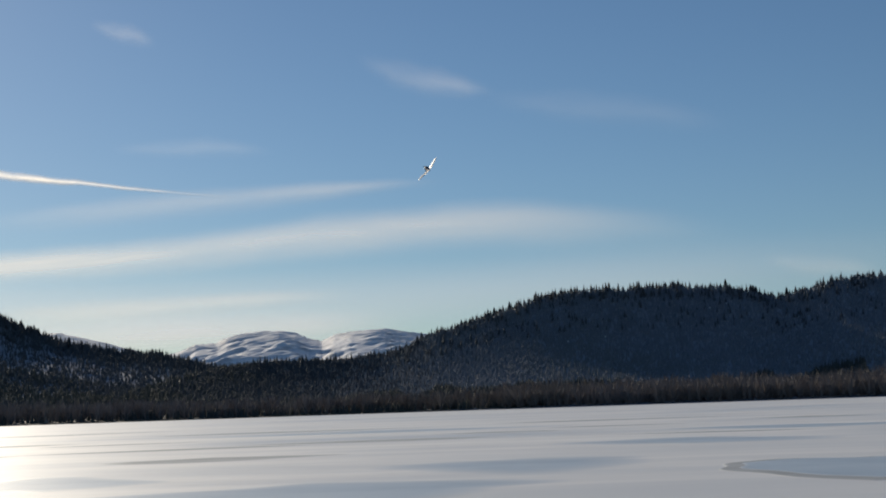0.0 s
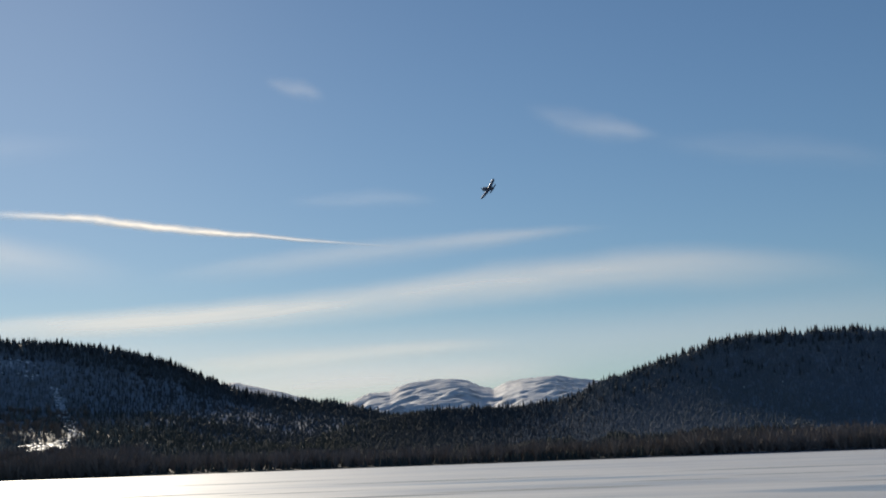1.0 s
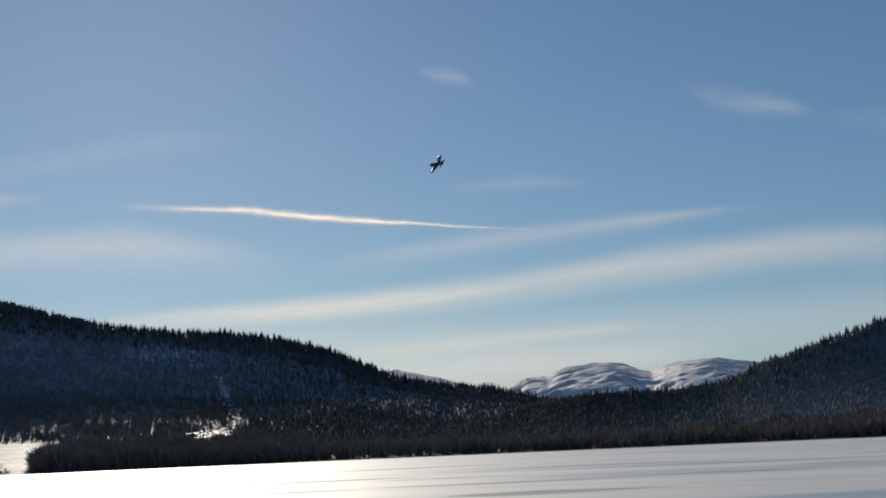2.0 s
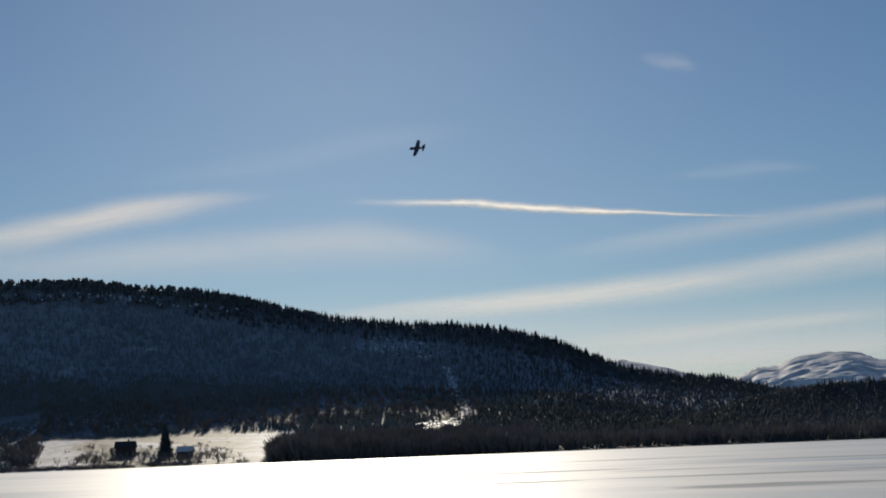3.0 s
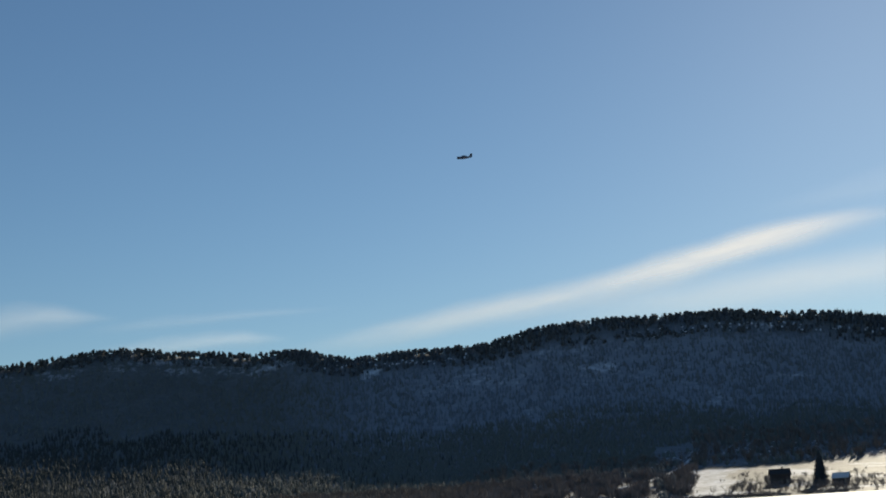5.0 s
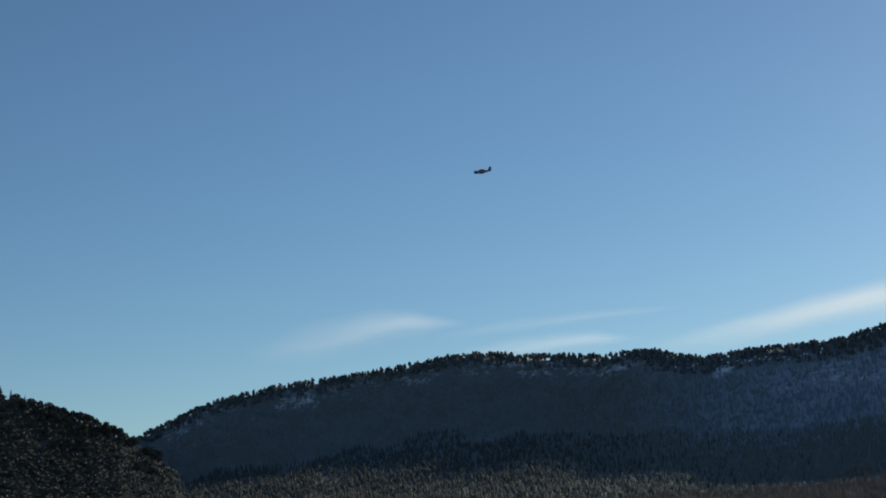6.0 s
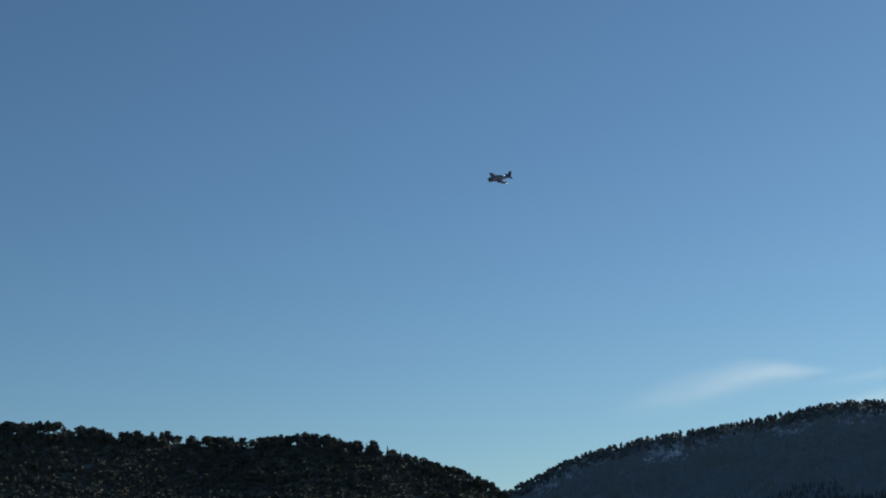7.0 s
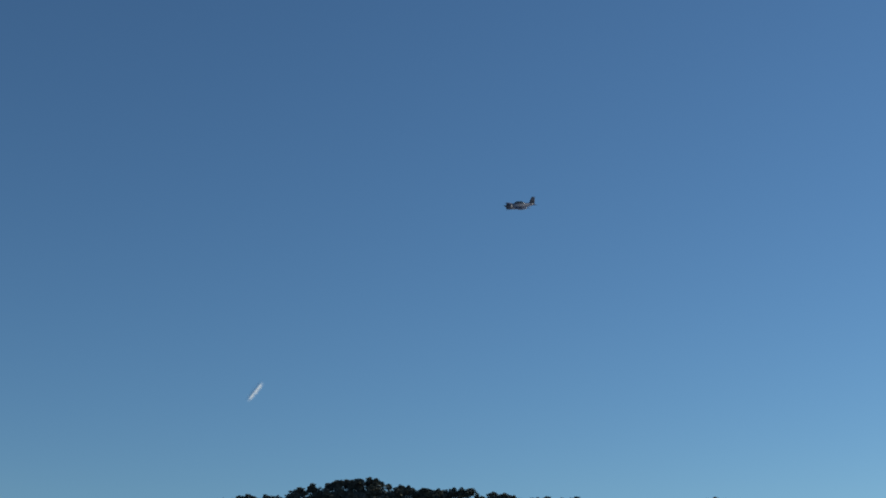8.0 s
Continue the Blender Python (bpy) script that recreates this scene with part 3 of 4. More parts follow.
# ---- clouds: thin sheets and trails far off; rows of bearing, height, half width (degrees), thickness
def cloud(name, label, rows, material, steps=48, dist=4700.0):
    p = np.array(rows, float)
    t = np.concatenate([[0], np.cumsum(np.hypot(np.diff(p[:, 0]), np.diff(p[:, 1])))])
    t /= t[-1]
    s = np.linspace(0, 1, steps)
    az, el, hw, th = (np.interp(s, t, p[:, k]) for k in range(4))
    for c in (az, el, hw, th):
        c[1:-1] = (c[:-2] + 2 * c[1:-1] + c[2:]) / 4
    cols = 9
    verts, uv, thick, faces = [], [], [], []
    for i in range(steps):
        a0, a1 = max(i - 1, 0), min(i + 1, steps - 1)
        d = np.array([az[a1] - az[a0], el[a1] - el[a0]])
        nrm = np.array([-d[1], d[0]]) / (np.hypot(*d) + 1e-9)
        for j in range(cols):
            w = (2 * j / (cols - 1) - 1) * hw[i]
            b = bearing(az[i] + nrm[0] * w, el[i] + nrm[1] * w)
            verts.append(EYE + b * (dist + 25 * math.cos(math.pi * (j / (cols - 1) - 0.5))))
            uv.append((s[i], j / (cols - 1)))
            thick.append(th[i])
    for i in range(steps - 1):
        faces += [(i * cols + j, i * cols + j + 1, (i + 1) * cols + j + 1, (i + 1) * cols + j) for j in range(cols - 1)]
    me = mesh_of(name, verts, faces, material, True)
    layer = me.uv_layers.new(name="UVMap")
    for lo in me.loops:
        layer.data[lo.index].uv = uv[lo.vertex_index]
    me.attributes.new("thick", "FLOAT", "POINT").data.foreach_set("value", thick)
    return tagged(new(name, me), label, "cloud" if "trail" not in name else "contrail")


VEIL = mat_cloud("cirrus_veil", 6, 1.3, 0.74, 0.3, 0.62)
FEATHER = mat_cloud("cirrus_feather", 5, 1.2, 0.62, 0.25, 0.6, 0.5, 0.8, 0.25)
HAZE = mat_cloud("low_haze", 3, 0.8, 1.15, 0.1, 0.6, 0.8, 0.8, 0.2, (0.7, 0.655, 0.73))
BANK = mat_cloud("valley_cloud", 4, 1.0, 0.62, 0.2, 0.6, 0.7, 0.8, 0.25, (0.76, 0.7, 0.76))
WISP = mat_cloud("cirrus_wisp", 3.0, 1.6, 0.38, 0.3, 0.7, 0.6, 0.85, 0.6, (0.86, 0.84, 0.84))
TRAIL = mat_cloud("ice_trail", 22, 1.2, 0.95, 0.3, 0.55, 0.5, 0.6, 0.5, (0.84, 0.82, 0.81))
cloud("cirrus_band", "long bright cream band of thin cirrus above the hills",
      [(31, 5.0, 0.3, 0.9), (27.5, 5.28, 0.45, 1.2), (24.5, 5.45, 0.62, 1.3), (21, 5.62, 0.72, 1.25), (17.3, 5.74, 0.78, 1.15), (13, 6.02, 0.9, 1.0), (9, 6.42, 1.0, 0.8), (4.5, 6.82, 1.15, 0.68), (0, 7.05, 1.25, 0.6), (-4, 7.0, 1.25, 0.52),
       (-8.4, 6.6, 1.1, 0.38), (-13.5, 6.0, 0.8, 0.15)], VEIL, 64)
cloud("cirrus_band", "faint straight streak of thin cirrus",
      [(19, 7.25, 0.4, 0.25), (17.1, 7.5, 0.6, 0.36), (12.9, 7.92, 0.7, 0.42), (9.2, 8.28, 0.7, 0.46), (5.2, 8.6, 0.55, 0.5), (1.8, 8.82, 0.36, 0.48), (-0.6, 8.88, 0.2, 0.3)], FEATHER)
cloud("cirrus_band", "slanting feathered band of thin cirrus over the hill",
      [(54, 6.3, 0.5, 0.5), (50, 6.85, 0.66, 0.62), (46.5, 7.38, 0.76, 0.62), (43.3, 7.8, 0.85, 0.68), (40, 8.35, 0.9, 0.78), (37.5, 8.85, 0.95, 0.9), (35, 9.38, 0.9, 1.0), (32.5, 9.82, 0.8, 1.0), (30.3, 10.1, 0.6, 0.9),
       (28.4, 10.28, 0.34, 0.8), (27.3, 10.34, 0.2, 0.5)], VEIL, 64)
cloud("cirrus_band", "broad pale veil of thin cirrus over the hill",
      [(45, 6.6, 0.7, 0.3), (39, 7.3, 1.1, 0.5), (34, 7.75, 1.25, 0.62), (29, 8.1, 1.35, 0.66), (25, 8.25, 1.35, 0.6), (21.5, 7.8, 1.2, 0.5), (17.5, 7.0, 0.9, 0.3)], FEATHER)
cloud("cirrus_band", "low pale streak of haze cloud above the valley",
      [(19.5, 3.75, 0.5, 0.4), (16, 3.9, 0.65, 0.6), (13, 4.05, 0.65, 0.65), (10, 4.28, 0.55, 0.6), (6.5, 4.45, 0.45, 0.45), (3, 4.5, 0.35, 0.3)], FEATHER)
cloud("cirrus_band", "pale bank of cloud in the saddle before the mountain", [(21, 2.8, 0.7, 0.9), (16, 2.95, 1.0, 1.25), (11, 3.1, 1.1, 1.35), (6, 3.25, 1.0, 1.2), (0.5, 3.4, 0.7, 0.8)], BANK, dist=4890.0)
cloud("haze_veil", "pale milky haze low over the hills",
      [(50, 4.6, 1.2, 0.15), (36, 5.0, 1.8, 0.35), (24, 4.4, 2.0, 0.5), (12, 4.0, 1.9, 0.55), (2, 4.2, 1.8, 0.5), (-12, 4.9, 1.7, 0.4), (-26, 5.2, 1.4, 0.2)], HAZE, dist=4850.0)
cloud("cirrus_wisp", "small spindle-shaped cirrus cloud", [(69, 6.9, 0.6, 0.3), (66.5, 7.45, 0.95, 0.5), (64.3, 7.85, 0.95, 0.85), (62.3, 8.02, 0.7, 1.1), (60.6, 8.0, 0.35, 1.0), (59.2, 7.95, 0.15, 0.5)], WISP)
cloud("cirrus_wisp", "low pale streak of cirrus above the ridge", [(61, 6.6, 0.4, 0.6), (57.5, 6.9, 0.55, 0.95), (54.8, 7.0, 0.45, 1.0), (52.6, 6.95, 0.2, 0.7)], WISP)
cloud("cirrus_wisp", "faint streak of cirrus above the ridge", [(61.5, 7.45, 0.3, 0.25), (58, 7.78, 0.4, 0.4), (55, 7.92, 0.3, 0.4), (50.5, 8.1, 0.2, 0.2)], WISP)
cloud("cirrus_wisp", "small comet-shaped cirrus cloud high in the sky", [(3.4, 13.9, 0.35, 0.3), (1.5, 13.2, 0.75, 0.55), (0.1, 12.75, 0.75, 0.85), (-1.3, 12.5, 0.5, 0.9), (-2.5, 12.35, 0.25, 0.5)], WISP)
cloud("cirrus_wisp", "tiny puff of cirrus high in the sky", [(13.8, 15.15, 0.3, 0.4), (12.4, 14.75, 0.55, 0.8), (11.1, 14.4, 0.35, 0.5)], WISP)
cloud("cirrus_wisp", "faint streak of cirrus in blue sky", [(13.2, 10.35, 0.3, 0.3), (9.6, 10.4, 0.55, 0.5), (6.4, 10.25, 0.3, 0.3)], WISP)
cloud("cirrus_wisp", "very faint streak of cirrus in blue sky", [(-1.5, 12.2, 0.5, 0.25), (-6, 11.6, 0.9, 0.32), (-12, 10.5, 0.6, 0.2)], WISP)
cloud("cirrus_wisp", "small pale puff of cirrus over the rounded hill", [(-12.2, 5.4, 0.35, 0.4), (-14.4, 4.9, 0.6, 0.75), (-17.2, 4.5, 0.5, 0.6)], WISP)
cloud("cirrus_wisp", "faint broad sheen of cirrus in blue sky", [(35, 10.7, 0.4, 0.2), (29.5, 11.4, 0.8, 0.32), (24.3, 12.2, 0.9, 0.32), (19, 12.8, 0.5, 0.15)], WISP)
cloud("vapour_trail", "white drawn-out vapour trail in blue sky",
      [(26.4, 9.96, 0.16, 0.5), (25.2, 9.93, 0.27, 0.75), (23.3, 9.84, 0.26, 0.75), (21.6, 9.78, 0.22, 0.8), (21, 9.77, 0.27, 1.15), (19.5, 9.6, 0.27, 1.15), (17.7, 9.36, 0.26, 1.1), (14.8, 9.1, 0.21, 1.1), (14.1, 9.05, 0.16, 0.8),
       (12.2, 8.83, 0.13, 0.65), (9.4, 8.58, 0.10, 0.5), (7.5, 8.4, 0.07, 0.3)], TRAIL, 80)
cloud("vapour_trail", "short thin white vapour trail", [(98.4, 11.45, 0.16, 0.7), (98.7, 11.05, 0.18, 0.6), (99.05, 10.6, 0.14, 0.5)], TRAIL, 16)


# ---- forest
def spruce_shape(tiers, sides, seed):
    """A unit spruce: jagged, drooping tiers of needles on a short stem."""
    r = np.random.default_rng(seed)
    v, f = [], []
    for k in range(tiers):
        z0, z1 = 0.08 + 0.72 * k / tiers, min(0.08 + 0.72 * (k + 1.75) / tiers, 1.0)
        if k == tiers - 1:
            z1 = 1.0
        w = 0.17 * (1 - k / (tiers + 0.4))
        o = len(v)
        v.append((r.normal(0, 0.006), r.normal(0, 0.006), z1))
        turn = r.uniform(0, 6.28)
        for i in range(sides):
            a = turn + 2 * np.pi * i / sides
            q = w * r.uniform(0.7, 1.25)
            v.append((q * np.cos(a), q * np.sin(a), z0 + r.uniform(-0.03, 0.03)))
        f += [(o, o + 1 + i, o + 1 + (i + 1) % sides) for i in range(sides)]
    return np.array(v), np.array(f)


def pine_shape(clumps, seed):
    """A unit pine: a stem under several uneven rounded clumps of needles."""
    r = np.random.default_rng(seed)
    v, f = [], []
    ico = bmesh.new()
    bmesh.ops.create_icosphere(ico, subdivisions=1, radius=1.0)
    base = np.array([tuple(q.co) for q in ico.verts])
    tri = np.array([[q.index for q in g.verts] for g in ico.faces])
    ico.free()
    n = 0
    for k in range(clumps):
        z = 0.34 + 0.5 * k / max(clumps - 1, 1)
        s = (0.24 - 0.11 * k / clumps) * r.uniform(0.8, 1.2)
        a = r.uniform(0, 6.28)
        c = np.array([0.1 * np.cos(a), 0.1 * np.sin(a), z]) * np.array([1 - k / clumps, 1 - k / clumps, 1])
        v.append(base * np.array([s, s, s * 0.75]) * r.uniform(0.72, 1.25, (len(base), 1)) + c)
        f.append(tri + n)
        n += len(base)
    stem = np.array([(0.022 * np.cos(t), 0.022 * np.sin(t), 0.0) for t in (0, 2.1, 4.2)] + [(0, 0, 0.6)])
    v.append(stem)
    f.append(np.array([(n, n + 1, n + 3), (n + 1, n + 2, n + 3), (n + 2, n, n + 3)]))
    return np.concatenate(v), np.concatenate(f)


def tuft_pine_shape(tufts, seed):
    """A unit pine with an uneven crown of many small needle tufts round a few boughs."""
    r = np.random.default_rng(seed)
    v, f = [], []
    boughs = [(r.uniform(-0.17, 0.17) * (1.25 - z), r.uniform(-0.17, 0.17) * (1.25 - z), z, r.uniform(0.13, 0.22) * (1.25 - 0.6 * z)) for z in np.linspace(0.4, 0.86, 7)]
    for k in range(tufts):
        x, y, z, s = boughs[k % len(boughs)]
        d = r.normal(0, 1, 3)
        d /= np.linalg.norm(d)
        c = np.array([x, y, z]) + d * s * np.array([1, 1, 0.7]) * r.uniform(0.45, 1.0)
        a = np.cross(d, r.normal(0, 1, 3))
        a /= np.linalg.norm(a)
        b = np.cross(d, a) + 0.6 * d
        w = s * r.uniform(0.45, 0.8)
        o = len(v)
        v += [c + a * w, c - a * w * 0.8 + b * w * 0.4, c + b * w + d * w * 0.5]
        f.append((o, o + 1, o + 2))
    o = len(v)
    v += [np.array(q) for q in ((0.025, 0, 0), (-0.015, 0.02, 0), (-0.015, -0.02, 0), (0, 0, 0.8))]
    f += [(o, o + 1, o + 3), (o + 1, o + 2, o + 3), (o + 2, o, o + 3)]
    return np.array(v), np.array(f)


def twig_shape(count, seed, stout=1.0):
    """A unit bare bush: many thin twigs that fan out of a few stems."""
    r = np.random.default_rng(seed)
    v, f = [], []
    for k in range(count):
        a, lean = r.uniform(0, 6.28), r.uniform(0.02, 0.34)
        z0 = r.uniform(0.0, 0.45)
        p = np.array([lean * z0 * np.cos(a), lean * z0 * np.sin(a), z0])
        q = np.array([lean * np.cos(a), lean * np.sin(a), min(1.0, z0 + r.uniform(0.35, 0.6))])
        side = np.array([-np.sin(a + 0.7), np.cos(a + 0.7), 0]) * r.uniform(0.012, 0.03) * stout
        o = len(v)
        v += [p - side * 0.6, p + side * 0.6, q + side * 0.4, q - side * 0.4]
        f += [(o, o + 1, o + 2), (o, o + 2, o + 3)]
    return np.array(v), np.array(f)


def grove(name, label, shapes, material, az, r, height, spread=1.0, sink=0.3):
    """One mesh of many plants at the given bearings and distances."""
    z = land_height(az, r) - sink
    x, y = -np.sin(np.radians(az)) * r, np.cos(np.radians(az)) * r
    V, F, n = [], [], 0
    pick = rng.integers(0, len(shapes), len(az))
    for k, (sv, sf) in enumerate(shapes):
        m = pick == k
        c = int(m.sum())
        if not c:
            continue
        t = rng.uniform(0, 2 * np.pi, c)
        h, w = height[m], height[m] * spread * rng.uniform(0.8, 1.25, c)
        ct, st = np.cos(t)[:, None], np.sin(t)[:, None]
        px = (sv[:, 0] * ct - sv[:, 1] * st) * w[:, None] + x[m][:, None]
        py = (sv[:, 0] * st + sv[:, 1] * ct) * w[:, None] + y[m][:, None]
        pz = sv[:, 2] * h[:, None] + z[m][:, None]
        V.append(np.stack([px, py, pz], -1).reshape(-1, 3))
        F.append((sf[None] + (np.arange(c) * len(sv))[:, None, None] + n).reshape(-1, 3))
        n += c * len(sv)
    me = fast_mesh(name, np.concatenate(V), np.concatenate(F), material)
    me.shade_smooth()
    return tagged(new(name, me), label, "forest", kind="stuff")


TRACK_AT = [place_on(q[0], q[1])[0] for q in TRACK[::-1]]


def near_track(az, r):
    """True beside and just below the farm track."""
    gap = r - np.interp(az, [q[0] for q in TRACK[::-1]], TRACK_AT)
    return (az > 37.3) & (az < 40.9) & (gap > -22) & (gap < 12)


def foot_places(count, a0, a1, ridge):
    """Places spread evenly over the gentle foot of a hill."""
    az = rng.uniform(a0, a1, count)
    r = SHORE + 55 + rng.uniform(0, 0.6, count) * (ridge(az) - SHORE)
    ok = (snow_cover(az, r) < 0.42) & ~((az > 19.5) & (az < 29.5) & (r < 745)) & ~near_track(az, r) & ~in_field(az, r) & ~on_terrace(az, r) & ~((az > 39) & (az < 47) & (r < 785))
    return az[ok], r[ok]


def slope_places(count, a0, a1, ridge, keep):
    """Places spread evenly over a hillside as it is seen from the lake."""
    az = rng.uniform(a0, a1, count)
    u = np.linspace(0, 1, 60)
    R = ridge(az)
    rr = SHORE + 6 + u[None] * (R[:, None] - SHORE - 6)
    el = np.maximum.accumulate(seen_height(az[:, None], rr), axis=1)
    aim = el[:, 0] + rng.uniform(0, 1, count) * (el[:, -1] - el[:, 0])
    r = np.array([np.interp(q, e, d) for q, e, d in zip(aim, el, rr)])
    cover = snow_cover(az, r)
    ok = rng.uniform(0, 1, count) > np.clip((cover - 0.30) * keep, 0, 1)
    ok &= (cover < 0.58) & ~((az > 19.5) & (az < 29.5) & (r < 745)) & ~((az < -4) & (r < 705)) & ~((az > 39) & (az < 47) & (r < 785)) & ~near_track(az, r) & ~in_field(az, r) & ~on_terrace(az, r)
    return az[ok], r[ok]


SPRUCES = [spruce_shape(4, 5, s) for s in range(6)]
FINE_SPRUCES = [spruce_shape(7, 7, 20 + s) for s in range(6)]
PINES = [pine_shape(4, s) for s in range(6)]
SLOPE_PINES = [tuft_pine_shape(46, 40 + s) for s in range(6)]
FULL_PINES = [tuft_pine_shape(210, 50 + s) for s in range(8)]
TWIGS = [twig_shape(40, s) for s in range(5)]
THIN_TWIGS = [twig_shape(30, 60 + s, 0.55) for s in range(5)]


az, r = slope_places(44000, 7.5, 73.5, ridge_left, 2.4)
low = lower_wood(az, r)
h = rng.uniform(3.4, 6.2, len(az))
loose = az + rng.normal(0, 2.5, len(az))
tail, head = loose < 20, loose > 51
# Upper slope hazed by colour; the tail takes the backlit copy for shade.
for pick, material, what in ((~low & ~tail & ~head, HAZED_SPRUCE, "spruce forest on the long hillside, paled blue-grey for haze"), (~low & tail, BACKLIT_SPRUCE, "spruce forest on the hill's long tail, darkened for shade"),
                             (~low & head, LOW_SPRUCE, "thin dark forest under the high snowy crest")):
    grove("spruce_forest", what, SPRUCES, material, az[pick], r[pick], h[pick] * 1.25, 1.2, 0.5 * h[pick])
# Both ends take the darker pine tone in place of shade.
side = np.abs(az + rng.normal(0, 4, len(az)) - 38) < 17
for pick, material, what in ((low & side, LOW_SPRUCE, "dark green spruce forest on the lower slopes"), (low & ~side, PINE, "dark pine and spruce forest on the lower slopes")):
    grove("spruce_forest", what, SPRUCES, material, az[pick], r[pick], h[pick] * 1.35, 1.3, 0.55 * h[pick])
az, r = slope_places(40000, -24, 9.5, ridge_right, 2.6)
h = rng.uniform(3.6, 6.2, len(az))
low = r < SHORE + (0.5 + 0.12 * waves(az * 20, r * 0.5, 60, 8, 36)) * (ridge_right(az) - SHORE)
flank = az + rng.normal(0, 2, len(az)) > 2.5
for pick, material, what in ((~low & ~flank, HAZED_SPRUCE, "spruce forest on the rounded hill, paled blue-grey for haze"), (~low & flank, BACKLIT_SPRUCE, "spruce forest on the rounded hill's flank, darkened for shade")):
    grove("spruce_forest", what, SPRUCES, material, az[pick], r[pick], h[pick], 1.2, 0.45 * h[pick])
grove("spruce_forest", "dark conifer forest at the foot of the rounded hill", SPRUCES, PINE, az[low], r[low], h[low], 1.3, 0.25 * h[low])
az, r = slope_places(17000, 71.5, 112, ridge_near, 2.6)
grove("pine_forest", "dark pine forest on the near hill", SLOPE_PINES, NEAR_PINE, az, r, rng.uniform(6.0, 9.5, len(az)), 1.5, 4.4)


az, r = foot_places(26000, 7.5, 73.5, ridge_left)
# Pine tone darkens the outer foot where shade should lie.
side = np.abs(az + rng.normal(0, 4, len(az)) - 38) < 17
for pick, material, what in ((side, LOW_SPRUCE, "dense green spruce forest at the foot of the long hill"), (~side, PINE, "dense dark forest at the foot of the long hill")):
    grove("spruce_forest", what, SPRUCES, material, az[pick], r[pick], rng.uniform(4.5, 7.5, int(pick.sum())), 1.3, 2.4)


# skyline trees
def crest_places(count, a0, a1, ridge, depth):
    az = rng.uniform(a0, a1, count)
    return az, ridge(az) + np.where(rng.uniform(0, 1, count) < 0.6, rng.uniform(-12, 22, count), rng.uniform(-depth, 6, count))


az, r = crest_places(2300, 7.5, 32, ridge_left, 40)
grove("crest_spruces", "close row of spruces along the hill's crest", FINE_SPRUCES, BACKLIT_SPRUCE, az, r, rng.uniform(3.4, 7.4, len(az)) * (1 + 0.12 * waves(az * 30, r, 40, 8, 33)), 1.35)
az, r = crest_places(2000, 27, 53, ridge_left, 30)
grove("crest_pines", "dense low pines along the hill's crest", PINES + FINE_SPRUCES[:2], BACKLIT_SPRUCE, az, r, rng.uniform(3.0, 5.6, len(az)), 1.4)
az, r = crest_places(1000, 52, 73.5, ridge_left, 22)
grove("crest_pines", "scattered round-topped pines along the snowy crest", PINES, BACKLIT_SPRUCE, az, r, rng.uniform(3.2, 6.0, len(az)), 1.25)
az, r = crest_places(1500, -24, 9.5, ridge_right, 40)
grove("crest_spruces", "close row of spruces along the rounded hill's crest", FINE_SPRUCES, BACKLIT_SPRUCE, az, r, rng.uniform(3.0, 6.0, len(az)) * (1 + 0.14 * waves(az * 30, r, 40, 8, 34)), 1.5)
az, r = crest_places(620, 72, 112, ridge_near, 60)
grove("crest_pines", "close round-topped pines along the near hill's crest", FULL_PINES + FULL_PINES + FINE_SPRUCES[:1], NEAR_PINE, az, r, rng.uniform(5.0, 9.5, len(az)) * (1 + 0.1 * waves(az * 30, r, 30, 8, 35)), 1.5)

# bare birches and bushes along the shore
az = rng.uniform(-26, 110, 5200)
r = SHORE + 4 + rng.gamma(2.0, 14.0, len(az))
clump = waves(az * 40, r, 24, 8, 9)
ragged = 28.7 + 0.3 * waves(az * 60, r, 30, 8, 6)
open_shore = ((az > ragged) & (az < 31.0)) | ((az > 35.6) & (az < 38.0))
half_open = (az > 30.5) & (az < 36.2)
ok = (~open_shore & ~half_open & ~((az > 37.2) & (az < 45) & (rng.uniform(0, 1, len(az)) < 0.7))) | (half_open & (clump > 0.3)) | (rng.uniform(0, 1, len(az)) < 0.06)
az, r = az[ok], r[ok]
low = np.where((az > 28.6) & (az < 38.2), 0.4, np.where((az > 38) & (az < 45.3), 0.5 + 0.2 * waves(az * 30, r, 26, 8, 43), 1.0))
grove("shore_birches", "bare brown birches and scrub along the lake shore", TWIGS[:2] + THIN_TWIGS, SCRUB, az, r, rng.uniform(4, 10, len(az)) * low, 1.3)

az = rng.uniform(18.5, 28.9, 2600)
r = SHORE + 4 + rng.uniform(0, 1, len(az)) ** 1.3 * 110 * np.clip((29.6 - az) / 2.0, 0.15, 1)
grove("bare_wood", "grey-brown leafless wood beside the snowy field", TWIGS + THIN_TWIGS, SCRUB, az, r, rng.uniform(4, 10, len(az)) * (1 + 0.25 * waves(az * 12, r, 25, 8, 15)) * np.clip((30.0 - az) / 1.6, 0.2, 1), 1.5)
az = rng.uniform(20.5, 37.5, 800)
r = np.array([place_on(a, e)[0] for a, e in zip(az, rng.uniform(1.15, 2.4, len(az)))])
grove("bare_wood", "leafless scrub on the snowy bank above the field", TWIGS, SCRUB, az, r, rng.uniform(3, 7, len(az)), 1.5)
az = rng.uniform(37.6, 54, 4200)
r = SHORE + 18 + rng.uniform(0, 1, len(az)) ** 1.2 * 125
tuft = waves(az * 12, r, 20, 8, 14)
ok = (tuft > np.interp(az, [38, 41, 43, 45, 54], [0.2, 0.15, 0.25, -0.7, -1.4])) & ~near_track(az, r)
az, r, tuft = az[ok], r[ok], tuft[ok]
